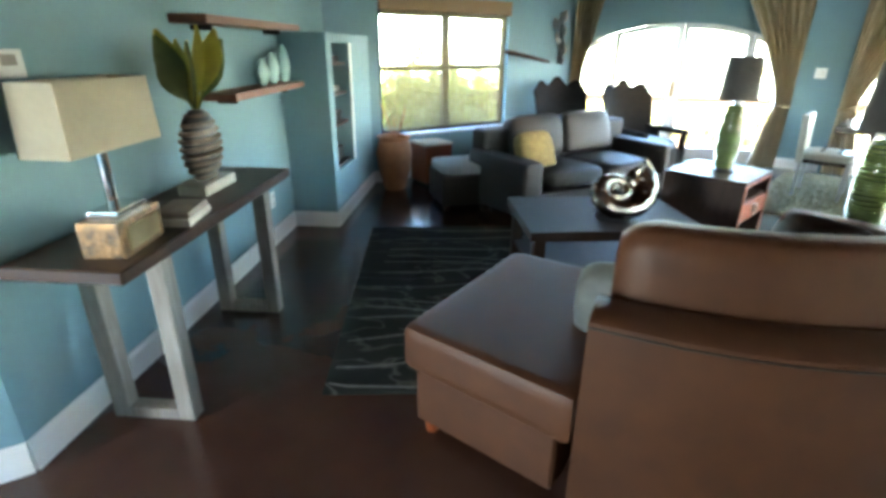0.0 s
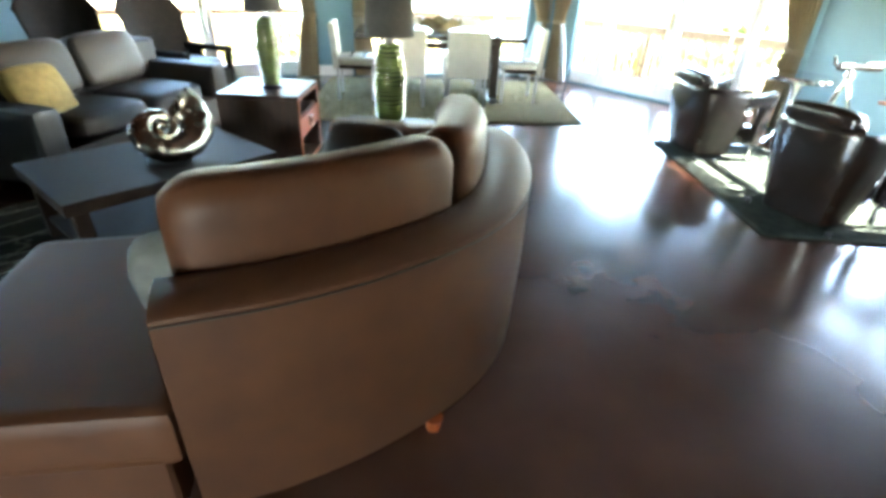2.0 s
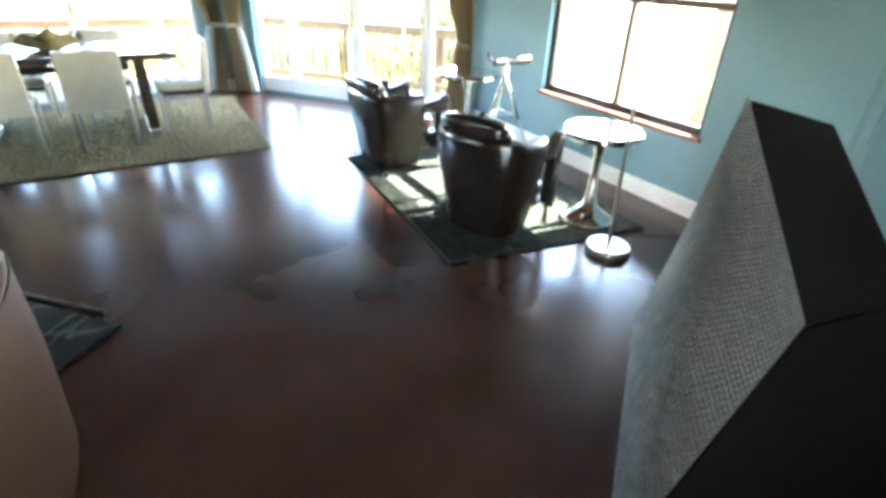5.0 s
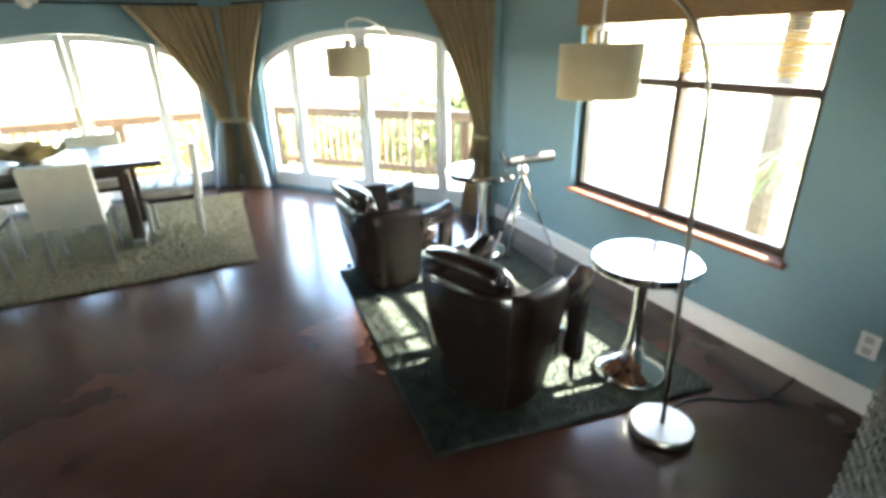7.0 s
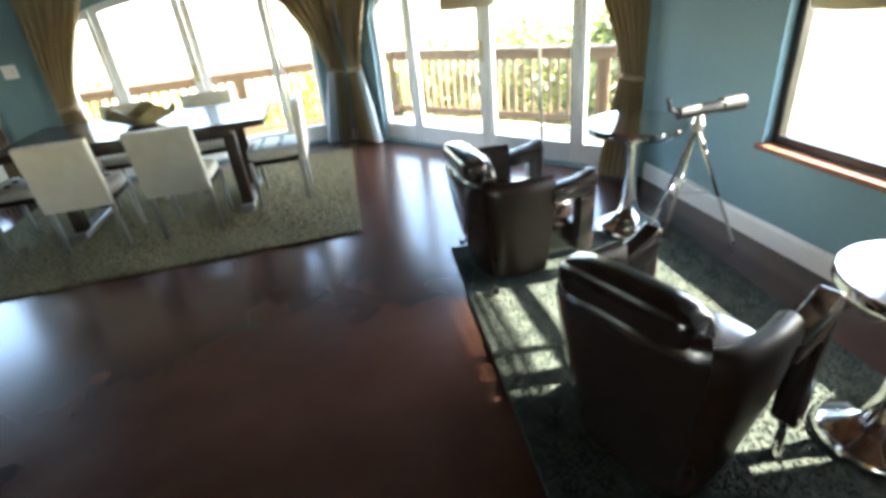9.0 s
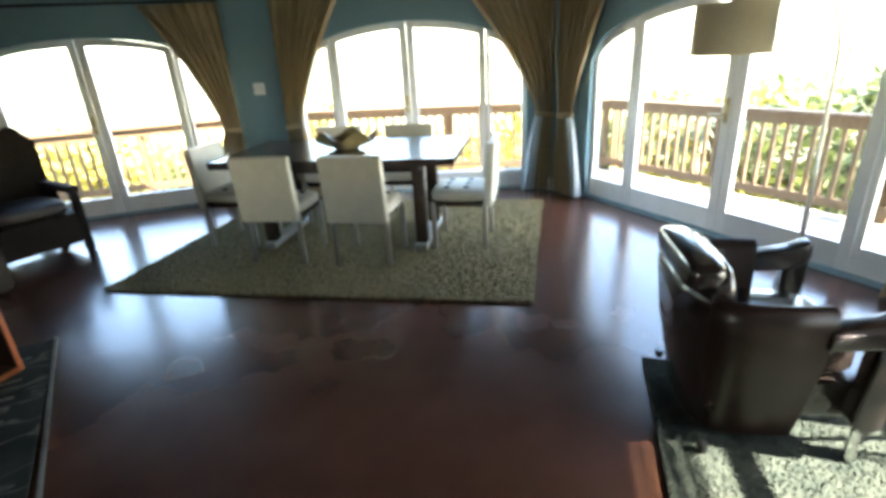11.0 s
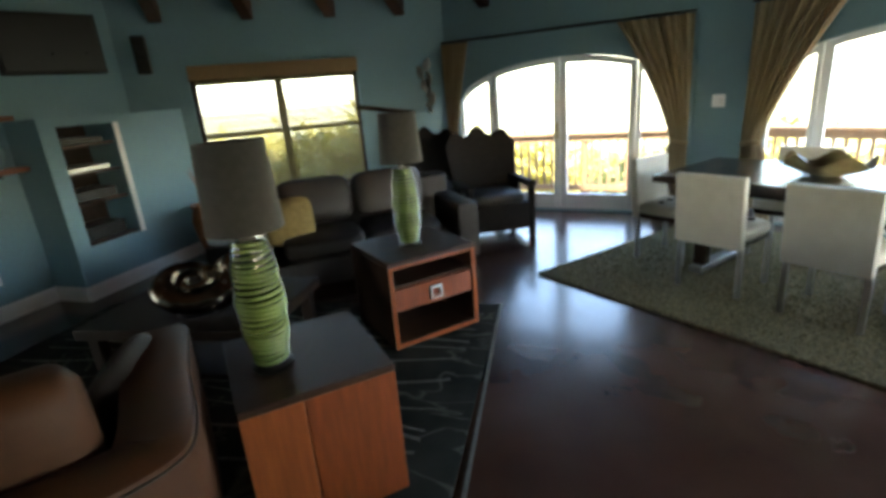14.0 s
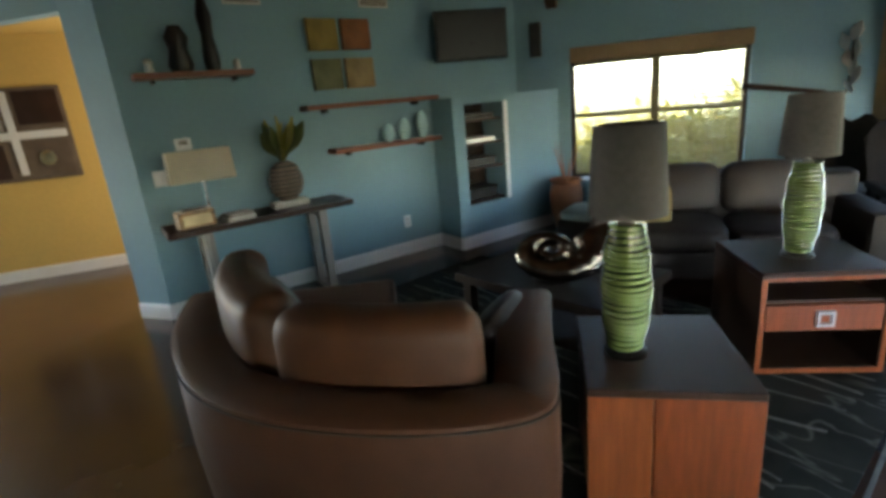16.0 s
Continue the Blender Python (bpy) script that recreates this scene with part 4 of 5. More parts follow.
# ---- end tables and green lamps ----
def end_table(m):
    t = thing("end_table", "cherry end table with dark top and square pull drawer", "end table", m, "pair of end tables")
    w, d, h = 0.60, 0.58, 0.57
    part("top", box(-w / 2, w / 2, -d / 2, d / 2, h - 0.03, h, 0.004, 1), M_WALNUT, t, "dark walnut top")
    # sides in dark walnut: the shade on them is put into the colour
    for x in (-w / 2, w / 2 - 0.03):
        part("side_panel", box(x, x + 0.03, -d / 2 + 0.004, d / 2, 0.02, h - 0.031, 0.004, 1), M_WALNUT, t)
    part("bottom_panel", box(-w / 2 + 0.03, w / 2 - 0.03, -d / 2 + 0.004, d / 2, 0.02, 0.05, 0.003, 1), M_WALNUT, t)
    for x in (-w / 2, w / 2 - 0.026):
        part("edge_strip", box(x, x + 0.026, -d / 2 - 0.003, -d / 2 + 0.003, 0.02, h - 0.031, 0.001, 1), M_CHERRY_L, t, "cherry edge band")
    part("edge_strip", box(-w / 2 + 0.027, w / 2 - 0.027, -d / 2 - 0.002, -d / 2 + 0.003, 0.02, 0.048, 0.001, 1), M_CHERRY_L, t, "cherry edge band")
    part("back_panel", box(-w / 2 + 0.03, w / 2 - 0.03, d / 2 - 0.02, d / 2 - 0.002, 0.05, h - 0.031), M_WALNUT, t)
    part("face_frame", box(-w / 2 + 0.03, w / 2 - 0.03, -d / 2 + 0.006, -d / 2 + 0.03, h - 0.05, h - 0.031), M_CHERRY, t)
    part("inner_shelf", box(-w / 2 + 0.03, w / 2 - 0.03, -d / 2 + 0.02, d / 2 - 0.02, 0.40, 0.415), M_WALNUT, t)
    dr_ = part("drawer", box(-w / 2 + 0.034, w / 2 - 0.034, -d / 2 + 0.002, d / 2 - 0.05, 0.255, 0.395, 0.003, 1), M_CHERRY, t, "cherry drawer front")
    bm = bmesh.new()
    for c in ((-0.04, 0.04, -0.04, -0.027), (-0.04, 0.04, 0.027, 0.04), (-0.04, -0.027, -0.027, 0.027), (0.027, 0.04, -0.027, 0.027)):
        bm_box(bm, c[0], c[1], -d / 2 - 0.02, -d / 2 + 0.001, 0.325 + c[2], 0.325 + c[3])
    part("handle", bm, M_STEEL, dr_, "square nickel ring pull")
    for x in (-0.25, 0.25):
        for y in (-0.24, 0.24):
            part("foot", box(x - 0.02, x + 0.02, y - 0.02, y + 0.02, 0.0, 0.02), M_WALNUT, t)
    return t


TANG = 48.0
# front faces look towards the walking side
et2 = end_table(pose(2.02, 4.55, 0.015, 0, 0, TANG))
et1 = thing("end_table", "closed cherry end table with a dark top and two-board face", "end table", pose(2.10, 3.14, 0.015, 0, 0, TANG - 4), "pair of end tables")
part("top", box(-0.27, 0.27, -0.29, 0.29, 0.54, 0.57, 0.004, 1), M_WALNUT, et1, "dark walnut top")
part("carcass", box(-0.26, 0.26, -0.27, 0.28, 0.02, 0.539, 0.004, 1), M_WALNUT, et1)
part("face_board", box(-0.27, -0.061, -0.288, -0.2705, 0.02, 0.539, 0.003, 1), M_CHERRY_L, et1, "light cherry board")
part("face_board", box(-0.059, 0.27, -0.288, -0.2705, 0.02, 0.539, 0.003, 1), M_CHERRY, et1, "darker cherry board")
for x in (-0.25, 0.25):
    for y in (-0.24, 0.24):
        part("foot", box(x - 0.02, x + 0.02, y - 0.02, y + 0.02, 0.0, 0.02), M_WALNUT, et1)


def table_lamp(m, lean_=0.0):
    t = thing("table_lamp", "green ribbed glass lamp with a dark grey drum shade", "lamp", m, "pair of green lamps")
    part("base", lathe([(0.075, 0.0), (0.078, 0.012), (0.05, 0.02), (0.045, 0.028)], 28), M_DARKMETAL, t)
    def girth(k):
        return 0.036 + 0.044 * math.sin(math.pi * (0.17 + 0.68 * k)) ** 1.2

    core = [(girth(i / 24) - 0.004, 0.028 + 0.46 * i / 24) for i in range(25)]
    body = part("body", smooth(lathe(core, 32), 80), M_GREENGLASS, t, "green hand-blown glass body")
    rings = bmesh.new()
    n = 23
    for i in range(n):
        k = (i + 0.5) / n
        rad, z = girth(k) + 0.002 * math.sin(i * 5.3), 0.028 + 0.46 * k
        vs = [[rings.verts.new(((rad + 0.0095 * math.cos(b)) * math.cos(a), (rad + 0.0095 * math.cos(b)) * math.sin(a), z + 0.0085 * math.sin(b) + 0.004 * math.sin(a + i)))
               for b in [2 * math.pi * q / 8 for q in range(8)]] for a in [2 * math.pi * p / 36 for p in range(36)]]
        for p in range(36):
            for q in range(8):
                f = rings.faces.new((vs[p][q], vs[(p + 1) % 36][q], vs[(p + 1) % 36][(q + 1) % 8], vs[p][(q + 1) % 8]))
                f.smooth = True
    part("glass_thread", rings, M_GREENTHREAD, body, "wound threads of bright green glass")
    part("neck", lathe([(0.03, 0.487), (0.012, 0.50), (0.012, 0.56)], 16), M_STEEL, t)
    bm = bmesh.new()
    for r0, r1 in ((0.130, 0.112), (0.126, 0.108)):
        a = [bm.verts.new((r0 * math.cos(i * math.pi / 24), r0 * math.sin(i * math.pi / 24), 0.525)) for i in range(48)]
        b = [bm.verts.new((r1 * math.cos(i * math.pi / 24), r1 * math.sin(i * math.pi / 24), 0.82)) for i in range(48)]
        for i in range(48):
            bm.faces.new((a[i], a[(i + 1) % 48], b[(i + 1) % 48], b[i]))
    part("shade", smooth(bm), M_SHADE_G, t, "dark grey linen drum shade")
    part("harp", tube([(0, 0, 0.56), (0.05, 0, 0.62), (0.05, 0, 0.74), (0, 0, 0.80)], 0.004, 6), M_STEEL, t)
    part("spider", tube([(-0.110, 0, 0.80), (0.110, 0, 0.80)], 0.003, 6), M_STEEL, t)
    return t


l2 = table_lamp(pose(2.03, 4.52, 0.585))
l1 = copy_thing(l2, pose(2.04, 3.04, 0.585))

# ---- coffee table with shell sculpture ----
ct = thing("coffee_table", "dark wooden coffee table with thick top", "coffee table", pose(0.98, 3.84, 0.014, 0, 0, 8))
part("top", box(-0.55, 0.55, -0.38, 0.38, 0.36, 0.42, 0.008, 2), M_COFFEE, ct)
part("shelf", box(-0.50, 0.50, -0.33, 0.33, 0.10, 0.13, 0.005, 1), M_COFFEE, ct)
for x in (-0.48, 0.48):
    for y in (-0.31, 0.31):
        part("leg", box(x - 0.035, x + 0.035, y - 0.035, y + 0.035, 0, 0.36, 0.005, 1), M_COFFEE, ct)
bm = bmesh.new()
rings = []
NS, NR = 96, 14
for i in range(NS + 1):
    th = i / NS * 2.1 * 2 * math.pi
    R = 0.225 * math.exp(0.17 * (th - 2.1 * 2 * math.pi))
    rr = 0.46 * R * (1 + 0.10 * abs(math.sin(th * 7)))
    c = Vector((R * math.cos(th), 0, R * math.sin(th)))
    u = Vector((math.cos(th), 0, math.sin(th)))
    rings.append([bm.verts.new(c + rr * (math.cos(2 * math.pi * j / NR) * u + math.sin(2 * math.pi * j / NR) * Vector((0, 1, 0)))) for j in range(NR)])
for a, b in zip(rings, rings[1:]):
    for j in range(NR):
        bm.faces.new((a[j], a[(j + 1) % NR], b[(j + 1) % NR], b[j]))
bm.faces.new(rings[0])
for v in bm.verts:
    v.co.x *= 1.25
    v.co.z *= 0.85
    v.co.y *= 0.75
sh = thing("shell_sculpture", "silvered metal nautilus shell on a dark pedestal", "sculpture", pose(1.04, 3.72, 0.436, 0, 0, 25))
part("shell", smooth(bm, 60), M_COPPER, sh).matrix_local = pose(0, 0, 0.18, -36, 0, 10)
part("pedestal", lathe([(0.11, 0.0), (0.115, 0.02), (0.05, 0.05), (0.06, 0.09)], 24), M_BLACK, sh, "black turned pedestal")

# ---- second sofa, ottoman, pots by the window ----
s2 = thing("loveseat", "dark brown leather loveseat with rolled arms", "sofa", pose(1.12, 5.60, 0, 0, 0, 36))
part("base", box(-0.95, 0.95, -0.42, 0.42, 0.06, 0.27, 0.02, 2), M_LEATHER_D, s2)
for x in (-0.34, 0.34):
    part("seat_cushion", smooth(cushion(0.67, 0.66, 0.17, 0.4, 8, (x, -0.10, 0.272))), M_LEATHER_D, s2)
    part("back_cushion", smooth(cushion(0.67, 0.42, 0.20, 0.8, 8, m=pose(x, 0.25, 0.42, 74, 0, 0) @ pose(0, 0.21, -0.05))), M_LEATHER_D, s2)
part("back", smooth(box(-0.95, 0.95, 0.24, 0.46, 0.1, 0.74, 0.06, 3)), M_LEATHER_D, s2)
for x in (-1.0, 0.80):
    part("arm", smooth(box(x, x + 0.2, -0.43, 0.44, 0.06, 0.56, 0.075, 4)), M_LEATHER_D, s2)
for x in (-0.85, 0.85):
    for y in (-0.34, 0.34):
        part("foot", box(x - 0.03, x + 0.03, y - 0.03, y + 0.03, 0, 0.06), M_WALNUT, s2)
pillow(0.64, 5.26, 0.52, 0.40, 66, 0, 36, M_PILLOW_Y, "ochre patterned throw pillow on the loveseat")
ot = thing("ottoman", "dark ottoman with a pale blue-grey top", "ottoman", pose(0.03, 5.42, 0, 0, 0, 20))
part("body", smooth(box(-0.30, 0.30, -0.26, 0.26, 0.05, 0.34, 0.03, 3)), M_LEATHER_D, ot)
part("top", smooth(cushion(0.60, 0.54, 0.09, 0.5, 8, (0, 0, 0.338))), M_SHEER, ot, "pale blue-grey tray top")
for x in (-0.24, 0.24):
    for y in (-0.2, 0.2):
        part("foot", box(x - 0.025, x + 0.025, y - 0.025, y + 0.025, 0, 0.05), M_WALNUT, ot)
pot = thing("terracotta_pot", "tall terracotta urn holding dry branches", "pot", pose(-0.74, 5.86, 0))
part("urn", smooth(lathe([(0.10, 0.0), (0.12, 0.03), (0.17, 0.22), (0.19, 0.40), (0.17, 0.50), (0.155, 0.53), (0.18, 0.555), (0.18, 0.575), (0.15, 0.57), (0.14, 0.50)], 32), 50), M_TERRA, pot)
rnd = random.Random(5)
for k in range(9):
    a, ln = rnd.uniform(0, 6.28), rnd.uniform(0.28, 0.5)
    d = Vector((math.cos(a) * 0.35, math.sin(a) * 0.35, 1)) * ln
    part("branch", tube([(0, 0, 0.5), d * 0.5 + Vector((0.02, 0, 0.5)), d + Vector((0, 0.02, 0.5))], 0.006, 5, 0.002), M_TERRA, pot)
blk = thing("block_table", "square reddish wood block side table", "side table", pose(-0.38, 6.22, 0, 0, 0, 38))
part("body", box(-0.17, 0.17, -0.17, 0.17, 0.03, 0.44, 0.006, 1), M_CHERRY, blk)
part("top", box(-0.18, 0.18, -0.18, 0.18, 0.442, 0.465, 0.004, 1), M_STONE, blk)
part("plinth", box(-0.15, 0.15, -0.15, 0.15, 0, 0.03), M_WALNUT, blk)


def wicker_chair(m):
    t = thing("wicker_armchair", "dark wicker armchair with a high flared back", "chair", m, "wicker armchairs")
    part("skirt", smooth(box(-0.33, 0.33, -0.32, 0.30, 0.10, 0.36, 0.02, 2)), M_WICKER, t)
    part("seat_cushion", smooth(cushion(0.56, 0.56, 0.11, 0.5, 8, (0, -0.03, 0.362))), M_LEATHER_D, t)
    for x in (-0.36, 0.28):
        part("arm", smooth(box(x, x + 0.08, -0.34, 0.30, 0.52, 0.585, 0.025, 3)), M_WICKER, t)
        part("arm_post", box(x + 0.01, x + 0.07, -0.33, -0.26, 0.0, 0.521, 0.01, 1), M_WICKER, t)
        part("arm_panel", box(x + 0.02, x + 0.06, 0.05, 0.29, 0.10, 0.521, 0.01, 1), M_WICKER, t)
        part("rear_leg", box(x + 0.01, x + 0.07, 0.24, 0.31, 0.0, 0.10), M_WICKER, t)
    bm = bmesh.new()
    n = 16
    for off in (0, 0.05):
        rows = []
        for i in range(9):
            z = 0.36 + 0.60 * i / 8
            row = []
            for j in range(n + 1):
                u = j / n * 2 - 1
                wv = 0.33 + 0.06 * (i / 8)
                zz = z + (0.10 * (1 - u * u) if i == 8 else 0) + (0.05 * math.cos(u * 9) if i == 8 else 0)
                row.append(bm.verts.new((u * wv, 0.26 + 0.16 * i / 8 - 0.10 * u * u + off, zz)))
            rows.append(row)
        for a, b in zip(rows, rows[1:]):
            for j in range(n):
                bm.faces.new((a[j], a[j + 1], b[j + 1], b[j]))
    part("backrest", smooth(bm), M_WICKER, t)
    return t


wc = wicker_chair(pose(2.10, 6.76, 0, 0, 0, 30))
copy_thing(wc, pose(1.32, 7.12, 0, 0, 0, 24))

# ---- console wall ----
co = thing("console_table", "long dark-topped console table on pale wooden frames", "console table", pose(-1.15, 2.65, 0))
part("top", box(-0.20, 0.22, -0.73, 0.73, 0.735, 0.785, 0.006, 1), M_WALNUT, co, "thick dark stained top with live edge")
for y in (-0.46, 0.45):
    fr = part("leg_frame", box(-0.16, -0.09, y - 0.035, y + 0.035, 0, 0.734, 0.004, 1), M_GREYWOOD, co, "pale grey washed wood frame")
    part("frame_post", box(0.12, 0.19, y - 0.035, y + 0.035, 0, 0.734, 0.004, 1), M_GREYWOOD, fr)
    part("frame_foot", box(-0.088, 0.118, y - 0.035, y + 0.035, 0, 0.05, 0.004, 1), M_GREYWOOD, fr)
    part("frame_head", box(-0.088, 0.118, y - 0.035, y + 0.035, 0.68, 0.734, 0.004, 1), M_GREYWOOD, fr)
cl = thing("console_lamp", "table lamp with a rectangular cream linen shade", "lamp", pose(-1.18, 2.27, 0.785))
part("base", box(-0.05, 0.05, -0.06, 0.06, 0, 0.02, 0.004, 1), M_CHROME, cl)
part("stem", tube([(0, 0, 0.02), (0, 0, 0.34)], 0.02, 12), M_CHROME, cl)
bm = bmesh.new()
for o in (0.0, 0.004):
    lo = [(-0.085 + o, -0.235 + o), (0.085 - o, -0.235 + o), (0.085 - o, 0.235 - o), (-0.085 + o, 0.235 - o)]
    a = [bm.verts.new((x, y, 0.32)) for x, y in lo]
    b = [bm.verts.new((x * 0.92, y * 0.95, 0.55)) for x, y in lo]
    for i in range(4):
        bm.faces.new((a[i], a[(i + 1) % 4], b[(i + 1) % 4], b[i]))
part("shade", bm, M_SHADE_W, cl, "cream linen rectangular shade")
# block that stands for the console lamp's mottled base, built apart from its stem
bx = thing("trinket_box", "mottled metal block of the console lamp's base", "box", pose(-1.06, 2.14, 0.785, 0, 0, 6))
part("body", box(-0.07, 0.07, -0.13, 0.13, 0, 0.125, 0.008, 2), M_MOSAIC, bx, "mottled gold and brown metal body")
part("lid", box(-0.05, 0.05, -0.09, 0.09, 0.126, 0.15, 0.006, 2), M_CHROME, bx)
part("front_plate", box(0.071, 0.078, -0.10, 0.10, 0.02, 0.10, 0.003, 1), M_BRASS, bx)
bk = thing("book_stack", "two stacked grey books on the console", "books", pose(-1.03, 2.44, 0.785, 0, 0, 8))
part("book", box(-0.075, 0.075, -0.11, 0.11, 0, 0.03, 0.003, 1), M_STONE, bk)
part("book", box(-0.07, 0.07, -0.10, 0.10, 0.031, 0.055, 0.003, 1), M_GREYWOOD, bk)
vs_ = thing("vase", "round ribbed dark vase with broad green leaves", "vase", pose(-1.16, 2.90, 0.785))
part("plinth", box(-0.07, 0.07, -0.15, 0.15, 0, 0.05, 0.006, 1), M_STONE, vs_, "pale stone plinth")
for k in range(9):
    z = 0.07 + 0.035 * k
    w = 0.155 * math.sqrt(max(1 - ((k - 4) / 4.9) ** 2, 0.02))
    part("rib", smooth(lathe([(w * 0.9, -0.012), (w, -0.006), (w, 0.006), (w * 0.9, 0.012)], 28, (0, 0, z), 0.45, 1)), M_OAK, vs_)
part("core", smooth(lathe([(0.06, 0.05), (0.12, 0.12), (0.14, 0.22), (0.11, 0.34), (0.05, 0.38)], 24, (0, 0, 0), 0.4, 1)), M_BLACK, vs_)
rnd = random.Random(11)
for k in range(10):
    a = rnd.uniform(0, 6.28)
    ln = rnd.uniform(0.22, 0.36)
    tip = Vector((0.10 * math.cos(a), 0.2 * math.sin(a) + 0.04, 0.38 + ln))
    bm = bmesh.new()
    base = Vector((0, 0, 0.36))
    d = (tip - base)
    side = d.cross(Vector((math.cos(a + 1), math.sin(a + 1), 0.3))).normalized()
    nrm = d.cross(side).normalized()
    prev = None
    for i in range(9):
        u = i / 8
        w = 0.055 * math.sin(math.pi * min(max((u - 0.25) / 0.75, 0.02), 0.98)) + 0.004
        c = base + d * u + nrm * 0.04 * u * u
        row = [bm.verts.new(c - side * w), bm.verts.new(c + nrm * 0.012), bm.verts.new(c + side * w)]
        if prev:
            for j in range(2):
                bm.faces.new((prev[j], prev[j + 1], row[j + 1], row[j]))
        prev = row
    # every other leaf takes the yellower green for the light falling on it
    part("leaf", smooth(bm), M_LEAF_Y if k % 2 == 0 else M_LEAF, vs_)


def wall_shelf(y0, y1, z, label):
    s = thing("wall_shelf", label, "shelf", pose(-1.40, 0, z), "floating wall shelves")
    part("board", box(0.002, 0.20, y0, y1, -0.022, 0.022, 0.008, 2), M_SHELF, s)
    for k in (0.15, 0.85):
        y = y0 + (y1 - y0) * k
        part("bracket", box(0.002, 0.12, y - 0.01, y + 0.01, -0.05, -0.0225), M_DARKMETAL, s)
    return s


wall_shelf(3.20, 4.56, 1.565, "long empty live-edge wooden wall shelf")
wall_shelf(3.40, 4.56, 1.17, "live-edge wooden wall shelf holding aqua vases")
wall_shelf(1.98, 2.82, 1.88, "live-edge wooden wall shelf holding dark statues")
for y, h in ((4.00, 0.17), (4.18, 0.21), (4.39, 0.26)):
    solid("aqua_vase", smooth(lathe([(0.03, 0.0), (0.05, 0.02), (0.075, h * 0.45), (0.055, h * 0.8), (0.02, h * 0.97), (0.012, h)], 24, sx=0.6), 60), M_BLUECER, "glossy aqua ceramic teardrop vase on a shelf", "vase", "aqua vases", m=pose(-1.29, y, 1.193))
for y, h, r, label in ((2.10, 0.10, 0.035, "small silver cup on a wall shelf"), (2.32, 0.32, 0.09, "dark carved bust on a wall shelf"), (2.54, 0.52, 0.06, "tall dark carved figure on a wall shelf"), (2.72, 0.08, 0.03, "small grey pebble dish on a wall shelf")):
    solid("ornament", smooth(lathe([(r * 0.8, 0.0), (r, h * 0.15), (r * 0.7, h * 0.5), (r * 0.95, h * 0.75), (r * 0.5, h)], 18), 60), M_STEEL if h < 0.11 else M_DARKMETAL, label, "ornament", m=pose(-1.29, y, 1.903))
arts = ((3.36, 2.04, (0.42, 0.30, 0.08), "mustard yellow"), (3.68, 2.04, (0.34, 0.14, 0.06), "rust red"), (3.36, 1.71, (0.26, 0.26, 0.14), "olive"), (3.68, 1.71, (0.46, 0.34, 0.18), "sand"))
for y, z, c, nm in arts:
    p_ = thing("canvas_art", "small square %s canvas on the teal wall" % nm, "picture", pose(-1.399, y, z), "four square canvases")
    part("canvas", box(0.0, 0.045, 0, 0.28, 0, 0.26, 0.006, 2), mat("canvas_%s" % nm.split()[0], c, 0.85, 0, tuple(v * 0.6 for v in c), 7, 0.5, 90, big=0.5), p_)
for p_, z in (((-1.40, 4.16), 0.35), ):
    o = thing("outlet", "white double wall outlet", "outlet", pose(-1.40, p_[1], z))
    part("plate", box(0.001, 0.008, -0.04, 0.04, -0.06, 0.06, 0.003, 1), M_WHITE, o)
    for k in (-0.027, 0.027):
        part("socket", box(0.0082, 0.011, -0.018, 0.018, k - 0.016, k + 0.016, 0.002, 1), M_STONE, o)
o = thing("light_switch", "white double light switch plate", "switch", pose(-1.40, 2.02, 1.14))
part("plate", box(0.001, 0.008, -0.06, 0.06, -0.06, 0.06, 0.003, 1), M_WHITE, o)
for k in (-0.025, 0.025):
    part("rocker", box(0.0082, 0.014, k - 0.015, k + 0.015, -0.03, 0.03, 0.002, 1), M_WHITE, o)
for y in (2.72, 3.90):
    v = thing("wall_vent", "cream louvred vent grille high on the wall", "vent", pose(-1.40, y, 2.40), "wall vents")
    part("frame", box(0.001, 0.012, 0, 0.30, 0, 0.14, 0.003, 1), M_STONE, v)
    for k in range(6):
        part("slat", box(0.012, 0.018, 0.02, 0.28, 0.018 + k * 0.018, 0.028 + k * 0.018), M_OAK, v)
m, _ = along(HALL, F1)
v = thing("wall_vent", "cream louvred vent grille over the hall opening", "vent", m @ pose(0.75, 0.0, 2.58), "wall vents")
part("frame", box(0, 0.28, 0.0, 0.012, 0, 0.16, 0.003, 1), M_STONE, v)
for k in range(6):
    part("slat", box(0.02, 0.26, 0.012, 0.018, 0.02 + k * 0.02, 0.03 + k * 0.02), M_OAK, v)
tv = thing("wall_television", "black flat television on a swivel wall arm", "television", pose(-1.05, 4.90, 1.90, 0, 0, 66))
part("screen", box(-0.34, 0.34, -0.03, 0.03, 0, 0.42, 0.008, 1), M_BLACK, tv)
part("bezel", box(-0.36, 0.36, -0.024, 0.036, -0.02, 0.44, 0.006, 1), mat("black_bezel", (0.012, 0.012, 0.012), 0.6), tv)
part("arm", tube([(0, 0.03, 0.2), (0.06, 0.16, 0.2), (0.05, 0.405, 0.2)], 0.02, 8), M_DARKMETAL, tv)
spk = thing("wall_speaker", "small dark speaker on a bracket beside the television", "speaker", pose(-1.02, 5.74, 1.88, 0, 0, 40))
part("body", box(-0.06, 0.06, -0.06, 0.06, 0, 0.34, 0.01, 1), M_BLACK, spk)
part("grille", box(-0.05, 0.05, -0.066, -0.0605, 0.02, 0.32, 0.004, 1), M_DARKMETAL, spk)
part("bracket", tube([(0, 0.06, 0.17), (0, 0.17, 0.17)], 0.012, 8), M_DARKMETAL, spk)
